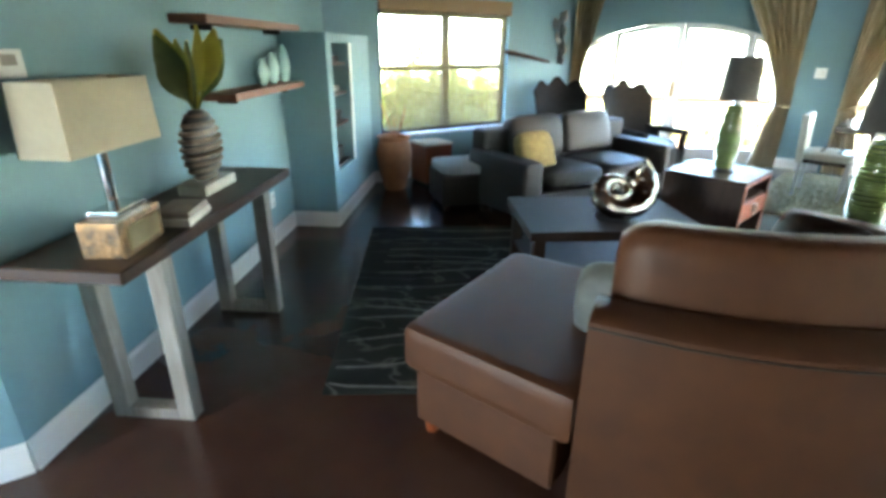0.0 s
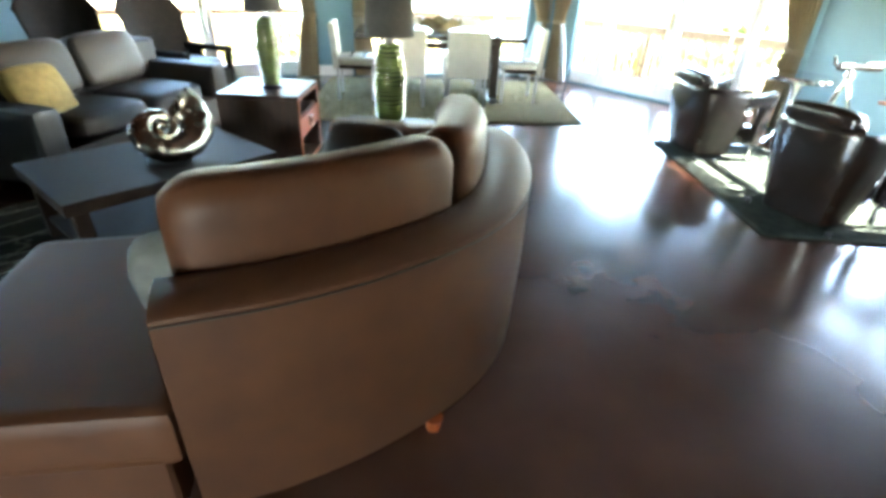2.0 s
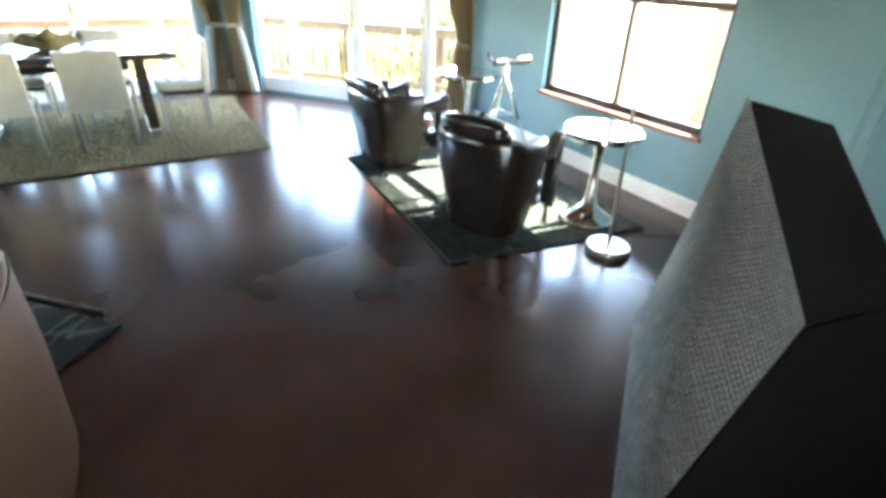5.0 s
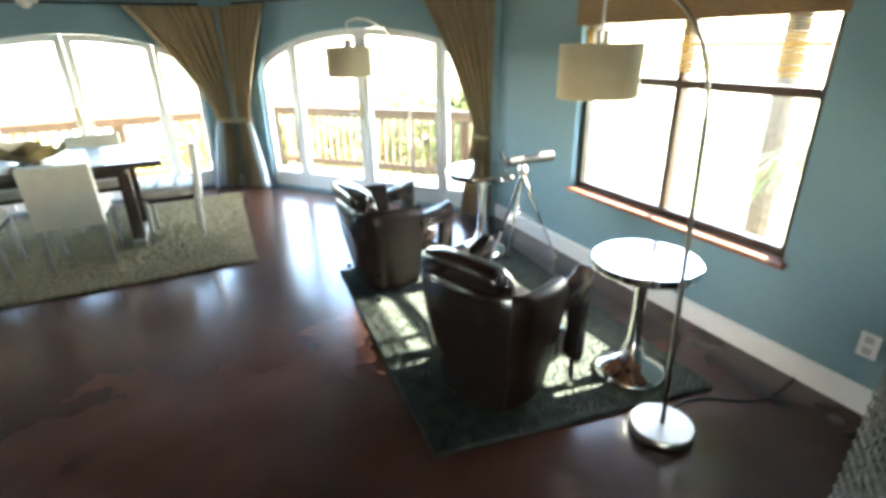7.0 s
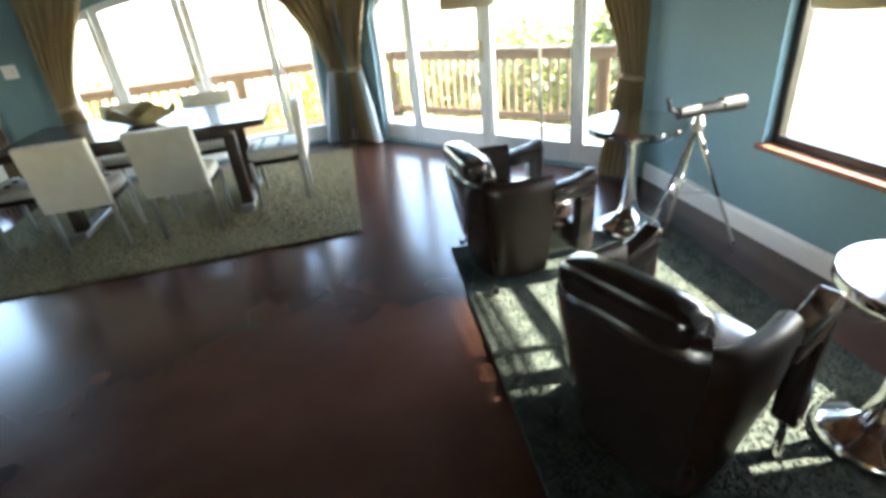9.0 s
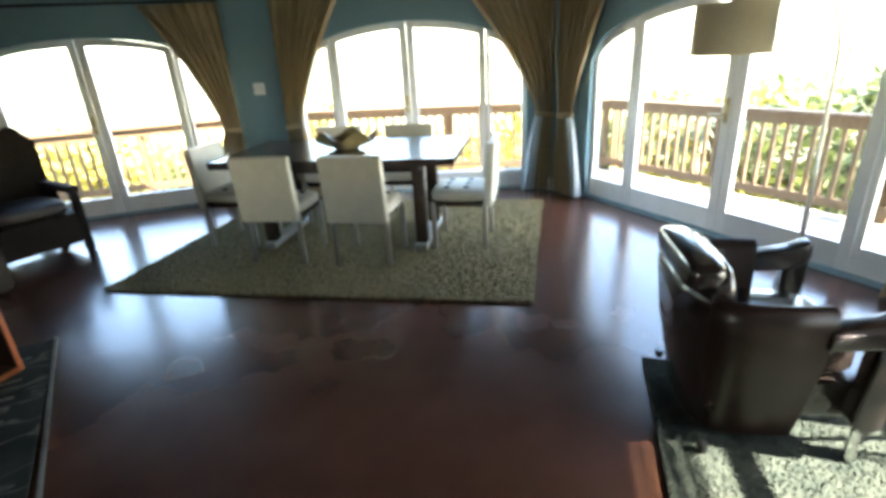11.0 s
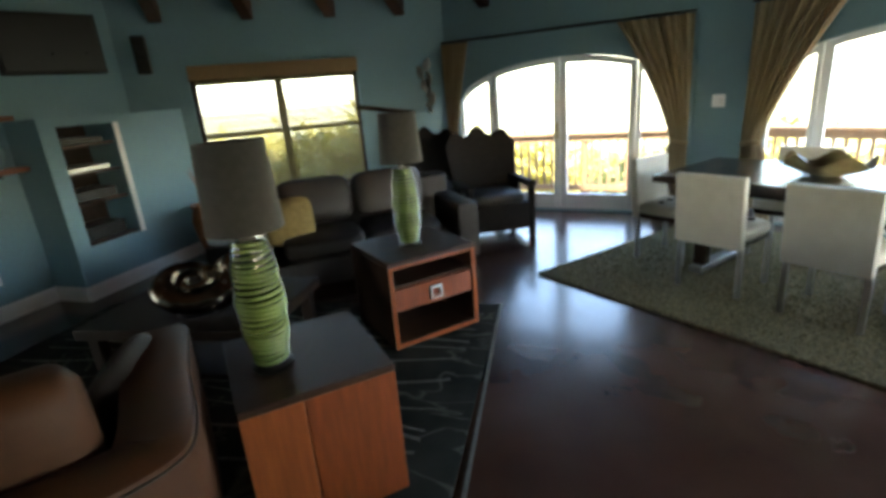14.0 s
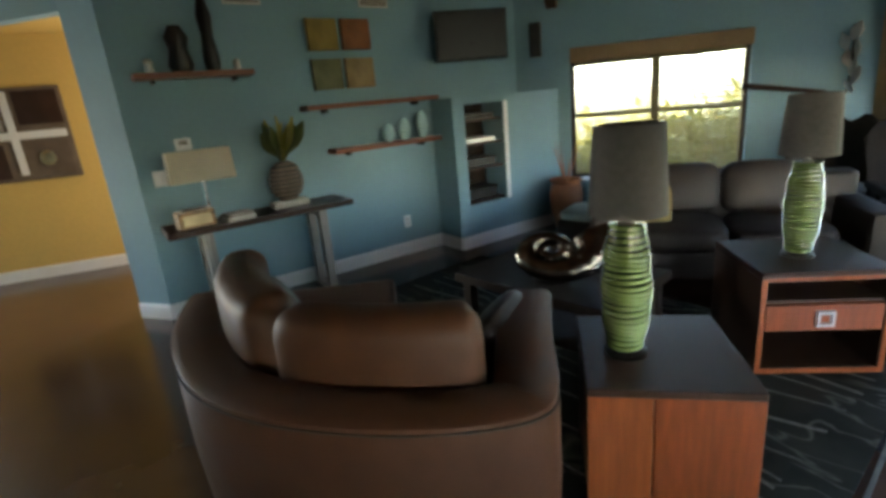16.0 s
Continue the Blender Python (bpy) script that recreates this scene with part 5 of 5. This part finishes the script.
for z, h, c, label in ((1.316, 0.05, M_BLACK, "black set-top box on a niche shelf"), (1.076, 0.045, M_STEEL, "silver disc player on a niche shelf"), (0.826, 0.09, M_BLACK, "black amplifier on a niche shelf"), (0.479, 0.12, M_BLACK, "dark receiver on a niche shelf")):
    d = thing("media_box", label, "electronics", pose(-1.20, 4.975, z))
    part("case", box(-0.15, 0.10, -0.20, 0.20, 0, h, 0.004, 1), c, d)
    part("front_panel", box(0.1005, 0.106, -0.19, 0.19, 0.006, h - 0.006, 0.002, 1), M_DARKMETAL if c is M_BLACK else M_STEEL, d)

# hall picture
m, _ = along(H0, H1)
ha = thing("hall_picture", "dark wooden framed relief with a white cross", "picture", m @ pose(0.56, 0, 1.09) @ Matrix.Diagonal((1.22, 1.0, 1.32, 1.0)))
part("frame", box(0, 0.82, -0.03, -0.001, 0, 0.73, 0.008, 2), M_OAK, ha)
for x0, x1, z0, z1, mt in ((0.03, 0.34, 0.40, 0.70, M_GREYWOOD), (0.46, 0.79, 0.44, 0.70, M_WALNUT), (0.03, 0.30, 0.03, 0.30, M_WALNUT), (0.42, 0.79, 0.03, 0.32, M_OAK)):
    part("panel", box(x0, x1, -0.036, -0.0305, z0, z1, 0.003, 1), mt, ha)
part("cross_bar", box(0.03, 0.79, -0.042, -0.031, 0.33, 0.39, 0.003, 1), M_WHITE, ha, "white painted strip")
part("cross_post", box(0.37, 0.43, -0.045, -0.0425, 0.05, 0.70, 0.002, 1), M_WHITE, ha, "white painted strip")
part("ring", smooth(lathe([(0.05, 0), (0.06, 0.004), (0.05, 0.008), (0.042, 0.004)], 24)), M_BRASS, ha).matrix_local = pose(0.60, -0.045, 0.17, 90, 0, 0)
# silver wall sculpture and driftwood beam right of the window
m, _ = along(A1, B1)
sc = thing("wall_sculpture", "silvery metal leaf sculpture on the teal wall", "sculpture", m @ pose(3.20, -0.05, 1.25))
rnd = random.Random(2)
for k in range(7):
    part("leaf", smooth(lathe([(0.01, 0), (0.05, 0.05), (0.055, 0.1), (0.01, 0.17)], 12, (0, 0, 0), 0.3, 1)), M_STEEL, sc).matrix_local = pose(rnd.uniform(-.04, .04), -0.03, 0.08 * k, rnd.uniform(-25, 25), rnd.uniform(-40, 40), rnd.uniform(0, 90))
part("stem", tube([(0, -0.02, 0), (0.02, -0.02, 0.3), (0, -0.02, 0.62)], 0.012, 8), M_DARKMETAL, sc)
tl = thing("driftwood_branch", "dark slanting branch ornament mounted on the wall", "ornament", m @ pose(2.40, -0.06, 1.34))
part("branch", tube([(-0.10, 0.0, 0.06), (0.25, -0.05, 0.0), (0.62, -0.02, -0.06)], 0.03, 8, 0.018), M_WALNUT, tl)
part("mount", tube([(0.3, 0.058, 0.0), (0.3, -0.03, 0.0)], 0.012, 8), M_DARKMETAL, tl)


# ---- dining ----
DANG = -37.5
DT = pose(4.61, 5.54, 0.020, 0, 0, DANG)
dt = thing("dining_table", "long dark wood trestle dining table", "dining table", DT)
part("top", box(-0.95, 0.95, -0.48, 0.48, 0.695, 0.75, 0.008, 2), M_TABLE, dt, "glossy espresso plank top")
for x in (-0.64, 0.64):
    for y in (-0.26, 0.26):
        part("leg", box(x - 0.045, x + 0.045, y - 0.045, y + 0.045, 0.05, 0.694, 0.006, 1), M_TABLE, dt)
    part("foot_bar", box(x - 0.05, x + 0.05, -0.36, 0.36, 0.0, 0.05, 0.006, 1), M_STEEL, dt, "brushed steel foot bar")
    part("head_bar", box(x - 0.04, x + 0.04, -0.40, 0.40, 0.64, 0.693, 0.006, 1), M_TABLE, dt)
part("stretcher", box(-0.56, 0.56, -0.03, 0.03, 0.55, 0.62, 0.006, 1), M_TABLE, dt)


def dining_chair(m):
    t = thing("dining_chair", "cream leather dining chair with tufted seat and slim dark legs", "chair", m, "dining chairs")
    part("seat", smooth(cushion(0.46, 0.44, 0.09, 0.4, 8, (0, 0, 0.38))), M_CREAM, t, "cream button-tufted seat")
    for x in (-0.12, 0.0, 0.12):
        for y in (-0.10, 0.05):
            part("button", smooth(lathe([(0.026, 0.0), (0.024, 0.006), (0.010, 0.011)], 12, (x, y, 0.471))), M_TABLE, t, "dark tufting button")
    part("backrest", smooth(box(-0.225, 0.225, 0.165, 0.225, 0.36, 0.84, 0.014, 3, pose(0, 0, 0, -4, 0, 0))), M_CREAM, t)
    part("seat_rail", box(-0.21, 0.21, -0.20, 0.19, 0.345, 0.384, 0.004, 1), M_TABLE, t)
    for x in (-0.205, 0.205):
        for y in (-0.195, 0.20):
            part("leg", box(x - 0.016, x + 0.016, y - 0.016, y + 0.016, 0.0, 0.38, 0.003, 1), M_STEEL, t, "slim dark metal leg")
    return t


# the chair looks to its own -y
ch = dining_chair(DT @ pose(-0.41, -0.42, 0, 0, 0, 180))
for x, y, r in ((0.28, -0.45, 178), (-0.36, 0.52, 0), (0.34, 0.54, 0), (0.95, -0.10, -92), (-0.97, -0.10, 90)):
    copy_thing(ch, DT @ pose(x, y, 0, 0, 0, r))
bw = thing("shell_bowl", "ruffled cream and brown shell-shaped bowl on the table", "bowl", DT @ pose(0.0, 0.0, 0.75))
bm = bmesh.new()
for t_ in (0, 1):
    rows = []
    for i in range(8):
        u = i / 7
        rows.append([bm.verts.new(((0.06 + 0.20 * u) * math.cos(a) * (1 - 0.03 * t_), (0.05 + 0.12 * u) * math.sin(a) * (1 - 0.03 * t_), 0.012 * t_ + 0.10 * u ** 1.6 + 0.035 * u * u * math.sin(a * 5))) for a in [2 * math.pi * j / 60 for j in range(60)]])
    for a, b in zip(rows, rows[1:]):
        for j in range(60):
            bm.faces.new((a[j], a[(j + 1) % 60], b[(j + 1) % 60], b[j]))
    bm.faces.new(rows[0])
part("bowl", smooth(bm, 60), mat("shell_glaze", (0.42, 0.36, 0.18), 0.3, 0, (0.16, 0.10, 0.05), 9, 0.1, 40), bw)

# hanging light over the table
fan = thing("hanging_light", "white wire hanging light with curved arms", "ceiling light", pose(4.61, 5.54, 1.98))
part("stem", tube([(0, 0, 0.02), (0, 0, 0.70)], 0.012, 8), M_STEEL, fan)
part("hub", smooth(lathe([(0.02, -0.06), (0.08, -0.03), (0.09, 0.0), (0.05, 0.04), (0.015, 0.06)], 24)), M_STONE, fan)
for k in range(4):
    a = k * math.pi / 2 + 0.4
    arm = part("arm", tube([(0.05 * math.cos(a), 0.05 * math.sin(a), 0), (0.25 * math.cos(a), 0.25 * math.sin(a), 0.05), (0.42 * math.cos(a), 0.42 * math.sin(a), -0.02)], 0.008, 6), M_STEEL, fan)
    part("cup", smooth(lathe([(0.02, -0.05), (0.05, -0.02), (0.055, 0.02)], 16, (0.42 * math.cos(a), 0.42 * math.sin(a), 0.0))), M_STONE, arm)


# ---- reading corner ----
def side_plate(x0, x1, pts, bevel):
    """A plate in the chair's side plane, from its (y, z) outline."""
    bm = bmesh.new()
    a = [bm.verts.new((x0, y, z)) for y, z in pts]
    b = [bm.verts.new((x1, y, z)) for y, z in pts]
    n = len(pts)
    bm.faces.new(a)
    bm.faces.new(b[::-1])
    for i in range(n):
        bm.faces.new((a[i], b[i], b[(i + 1) % n], a[(i + 1) % n]))
    bmesh.ops.recalc_face_normals(bm, faces=bm.faces)
    bmesh.ops.bevel(bm, geom=bm.edges[:], offset=bevel, segments=3, affect="EDGES", profile=0.6)
    return smooth(bm, 50)


def tub_chair(m):
    t = thing("leather_armchair", "glossy black leather armchair with polished brown side shells", "armchair", m, "pair of armchairs")
    # faces its own -y
    part("seat", smooth(cushion(0.52, 0.54, 0.13, 0.4, 8, (0, -0.06, 0.27))), M_BLACK_GLOSS, t)
    part("seat_box", smooth(box(-0.27, 0.27, -0.33, 0.24, 0.12, 0.272, 0.035, 3)), M_BLACK_GLOSS, t)
    wrap = spline([(0.365, -0.12), (0.375, 0.06), (0.34, 0.25), (0.20, 0.365), (0.0, 0.39), (-0.20, 0.365), (-0.34, 0.25), (-0.375, 0.06), (-0.365, -0.12)], 8)
    prof = [(0.11, 0.03), (0.03, 0.34), (0.0, 0.55), (0.012, 0.595), (0.045, 0.61), (0.08, 0.595), (0.095, 0.55), (0.105, 0.34), (0.17, 0.03)]
    part("backrest", smooth(band(wrap[19:46], prof), 60), M_BLACK_GLOSS, t, "rounded black leather back")
    for a, b in ((0, 20), (45, 65)):
        part("side_shell", smooth(band(wrap[a:b], [(o, z - 0.03 * (z > 0.4)) for o, z in prof]), 60), M_COGNAC, t, "polished brown side shell")
    part("head_roll", smooth(cushion(0.50, 0.16, 0.10, 0.8, 8, (0, 0.30, 0.575))), M_BLACK_GLOSS, t)
    part("back_pad", smooth(cushion(0.52, 0.34, 0.12, 0.8, 8, m=pose(0, 0.24, 0.36, 80, 0, 0) @ pose(0, 0.13, -0.02))), M_BLACK_GLOSS, t)
    for sx in (-1, 1):
        x0, x1 = sx * 0.29, sx * 0.375
        part("arm_rail", side_plate(x0, x1, [(-0.095, 0.44), (-0.095, 0.515), (-0.28, 0.545), (-0.37, 0.575), (-0.38, 0.50), (-0.28, 0.45)], 0.016), M_BLACK_GLOSS, t, "black leather arm rail")
        part("arm_post", side_plate(x0, x1, [(-0.27, 0.455), (-0.375, 0.51), (-0.36, 0.16), (-0.31, 0.12), (-0.25, 0.16)], 0.018), M_BLACK_GLOSS, t)
        part("front_glide", smooth(lathe([(0.022, 0.0), (0.026, 0.02), (0.016, 0.125)], 14, (sx * 0.33, -0.30, 0))), M_CHROME, t, "chrome front foot")
        part("rear_glide", smooth(lathe([(0.022, 0.0), (0.022, 0.03)], 14, (sx * 0.33, 0.26, 0))), M_BLACK, t)
    return t


c1 = tub_chair(pose(5.27, 2.54, 0.025, 0, 0, 54) @ Matrix.Diagonal((0.95, 0.88, 1.06, 1.0)))
c2 = copy_thing(c1, pose(4.41, 1.42, 0.025, 0, 0, 72) @ Matrix.Diagonal((0.92, 0.88, 1.06, 1.0)))


def tulip_table(m):
    t = thing("tulip_side_table", "round mirrored side table on a chrome trumpet base", "side table", m, "chrome side tables")
    prof = [(0.155, 0.0), (0.158, 0.01), (0.14, 0.035), (0.09, 0.06), (0.05, 0.10), (0.03, 0.18), (0.024, 0.32), (0.028, 0.44), (0.045, 0.52), (0.055, 0.54)]
    part("base", smooth(lathe(prof, 40), 60), M_CHROME, t, "chrome trumpet base")
    part("top", smooth(lathe([(0.18, 0.54), (0.212, 0.545), (0.218, 0.555), (0.218, 0.58), (0.212, 0.585)], 48), 30), M_CHROME, t, "mirror-bright round top with dark rim")
    return t


t1 = tulip_table(pose(4.80, 0.82, 0.022) @ Matrix.Diagonal((1.14, 1.14, 1.08, 1.0)))
copy_thing(t1, pose(5.98, 2.12, 0.022) @ Matrix.Diagonal((1.14, 1.14, 1.08, 1.0)))

te = thing("telescope", "small dark telescope on a bright metal tripod", "telescope", pose(5.75, 1.73, 0.02) @ Matrix.Diagonal((0.93, 0.93, 0.92, 1.0)))
apex = Vector((0, 0, 0.80))
for x, y in ((-0.23, 0.20), (0.31, -0.23), (0.20, 0.16)):
    leg = part("leg", tube([apex, apex.lerp(Vector((x, y, 0)), 0.55)], 0.013, 8), M_CHROME, te)
    part("lower_leg", tube([apex.lerp(Vector((x, y, 0)), 0.5), (x, y, 0.01)], 0.009, 8), M_STEEL, leg)
    part("rubber_foot", lathe([(0.012, 0.0), (0.014, 0.012), (0.008, 0.02)], 10, (x, y, 0)), M_BLACK, leg)
part("brace", tube([(-0.09, 0.1, 0.44), (0.01, -0.11, 0.44), (0.16, 0.06, 0.44), (-0.09, 0.1, 0.44)], 0.005, 6), M_STEEL, te)
part("head", lathe([(0.03, 0.79), (0.035, 0.83), (0.02, 0.88)], 14), M_STEEL, te)
part("tube", tube([(-0.10, 0.08, 0.90), (0.16, -0.13, 0.91)], 0.032, 18), M_DARKMETAL, te, "dark optical tube")
part("dew_shield", tube([(0.10, -0.08, 0.908), (0.20, -0.16, 0.912)], 0.040, 18), M_DARKMETAL, te)
part("eyepiece", tube([(-0.10, 0.08, 0.90), (-0.14, 0.11, 0.93), (-0.16, 0.12, 0.99)], 0.014, 10), M_DARKMETAL, te)


def arc_lamp(base, top, shade, label):
    t = thing("arc_floor_lamp", label, "floor lamp", pose(base[0], base[1], 0), "arc floor lamps")
    part("base", smooth(lathe([(0.13, 0.0), (0.135, 0.006), (0.135, 0.04), (0.128, 0.05), (0.02, 0.052)], 40), 40), M_STEEL, t, "round brushed steel base")
    b = Vector((0, 0, 0.05))
    s = Vector(shade) - Vector((base[0], base[1], 0))
    e = Vector(top) - Vector((base[0], base[1], 0))
    end = Vector((s.x, s.y, s.z + 0.26))
    c1_, c2_ = e + (e - b) * 0.32, end + (e - end) * 0.25 + Vector((0, 0, 0.22))
    arc = []
    for i in range(21):
        u = i / 20
        arc.append(e * (1 - u) ** 3 + c1_ * 3 * u * (1 - u) ** 2 + c2_ * 3 * u * u * (1 - u) + end * u ** 3)
    part("pole", tube([b, b.lerp(e, 0.5), e], 0.011, 10), M_STEEL, t)
    part("arc", tube(arc, 0.008, 8), M_STEEL, t, "thin curved steel arm")
    part("drop", tube([arc[-1], (s.x, s.y, s.z + 0.10)], 0.006, 8), M_STEEL, t)
    part("socket", lathe([(0.03, 0.08), (0.03, 0.15), (0.01, 0.16)], 14, tuple(s)), M_STEEL, t)
    bm = bmesh.new()
    for r in (0.165, 0.161):
        a = [bm.verts.new((s.x + r * math.cos(i * math.pi / 24), s.y + r * math.sin(i * math.pi / 24), s.z - 0.105)) for i in range(48)]
        c = [bm.verts.new((s.x + r * math.cos(i * math.pi / 24), s.y + r * math.sin(i * math.pi / 24), s.z + 0.105)) for i in range(48)]
        for i in range(48):
            bm.faces.new((a[i], a[(i + 1) % 48], c[(i + 1) % 48], c[i]))
    sh_ = part("shade", smooth(bm), M_SHADE_W, t, "cream linen drum shade")
    part("spider", tube([(s.x - 0.162, s.y, s.z + 0.1), (s.x + 0.162, s.y, s.z + 0.1)], 0.003, 6), M_STEEL, sh_)
    return t


arc_lamp((4.42, 0.64), (4.46, 0.68, 1.35), (4.70, 1.10, 1.49), "steel arc floor lamp with a cream drum shade")
arc_lamp((6.25, 2.88), (6.24, 2.90, 1.30), (5.70, 3.08, 1.49), "slim steel arc lamp with cream shade by glass doors")

# woven lounge chair
wv = thing("woven_lounge_chair", "sculptural lounge chair of silvery woven mesh with a dark shell", "chair")


def patch(corners, bulge, nrm, n=44):
    """A curved sheet over four corners, bulging along nrm."""
    a, b, c, d = (Vector(v) for v in corners)
    g = []
    for i in range(n + 1):
        u = i / n
        g.append([(a.lerp(b, u)).lerp(d.lerp(c, u), j / n) + Vector(nrm) * bulge * math.sin(math.pi * u) ** 1 * math.sin(math.pi * j / n) for j in range(n + 1)])
    return g


def sheet(bm, g, off=None):
    vs = [[bm.verts.new(p if off is None else p + Vector(off)) for p in r] for r in g]
    for a, b in zip(vs, vs[1:]):
        for j in range(len(a) - 1):
            bm.faces.new((a[j], a[j + 1], b[j + 1], b[j]))


WV = [(2.24, 0.50, 0.33), (3.18, -0.02, 0.52), (3.58, 0.29, 1.15), (3.08, 0.50, 0.42)]
g = patch(WV, 0.10, (-0.3, 0.5, 0.5))
# the outer edge sweeps up to the peak in a hollow curve
for i, r in enumerate(g):
    for j, p in enumerate(r):
        p.z -= 0.07 * math.sin(math.pi * i / 44) * (j / 44) ** 2
bm = bmesh.new()
sheet(bm, g)
part("woven_back", smooth(bm, 80), M_WEAVE, wv, "silvery woven mesh panel")
bm = bmesh.new()
for i, r in enumerate(g):
    if i % 1 == 0:
        tube([p + Vector((0, 0.006, 0.006)) for p in r], 0.0035, 4, bm=bm)
for k in range(0, 45, 1):
    tube([r[k] + Vector((0, 0.004, 0.004)) for r in g], 0.002, 3, bm=bm)
part("weave_cord", bm, M_WEAVE, wv, "round woven cords")["kind"] = "stuff"
bm = bmesh.new()
sheet(bm, g, (0.02, -0.02, -0.02))
part("shell", smooth(bm, 80), M_SHELL, wv, "matt black shell behind the weave")
g2 = patch([(2.25, 0.49, 0.32), (3.18, -0.03, 0.50), (3.65, -0.50, 0.45), (2.75, -0.45, 0.30)], -0.05, (0, 0, 1))
bm = bmesh.new()
sheet(bm, g2)
sheet(bm, g2, (0, 0, -0.05))
part("seat", smooth(bm, 80), M_SHELL, wv)
g3 = patch([(3.19, -0.03, 0.51), (3.59, 0.28, 1.14), (4.25, -0.20, 0.95), (3.65, -0.50, 0.45)], -0.08, (0, 0.3, 1))
bm = bmesh.new()
sheet(bm, g3)
sheet(bm, g3, (0.0, -0.02, -0.05))
part("side_shell", smooth(bm, 80), M_SHELL, wv)
for x, y in ((2.80, 0.06), (2.90, -0.34), (3.42, 0.12), (3.55, -0.36)):
    part("leg", box(x - 0.02, x + 0.02, y - 0.02, y + 0.02, 0.0, 0.30, 0.004, 1), M_STEEL, wv, "flat pale steel leg")

# wall D picture, right wall outlet
m, ln = along(C1, D1)
pf = thing("framed_picture", "framed picture under glass with a pale mount", "picture", m @ pose(0.16, 0, 1.02))
part("frame", box(0, 0.75, -0.035, -0.001, 0, 0.95, 0.008, 2), M_STONE, pf, "pale silver frame")
part("mount", box(0.06, 0.69, -0.039, -0.0355, 0.06, 0.89), M_WHITE, pf)
part("print", box(0.16, 0.59, -0.042, -0.0395, 0.18, 0.77), mat("abstract_print", (0.45, 0.38, 0.22), 0.6, 0, (0.2, 0.25, 0.2), 5), pf, "abstract green and ochre print")
m, ln = along(C0, C1)
o = thing("outlet", "white double wall outlet", "outlet", m @ pose(ln - 0.40, 0, 0.33))
part("plate", box(-0.04, 0.04, -0.008, -0.001, -0.06, 0.06, 0.003, 1), M_WHITE, o)
for k in (-0.027, 0.027):
    part("socket", box(-0.018, 0.018, -0.011, -0.0082, k - 0.016, k + 0.016, 0.002, 1), M_STONE, o)

# small things
th = thing("thermostat", "white wall control plate above the console lamp", "thermostat", pose(-1.40, 2.22, 1.38))
part("plate", box(0.001, 0.02, -0.06, 0.06, -0.045, 0.045, 0.005, 2), M_WHITE, th)
part("screen", box(0.0205, 0.022, -0.03, 0.03, -0.005, 0.03), M_GREYWOOD, th, "small grey display")
cd = thing("lamp_cord", "thin black electric cord lying on the floor", "cord")
cord_pts = spline([(4.55, 0.64), (4.72, 0.50), (4.80, 0.28), (4.92, 0.16), (5.10, 0.06)], 8)
part("cable", tube([(p.x, p.y, 0.006) for p in cord_pts], 0.005, 6), M_BLACK, cd)
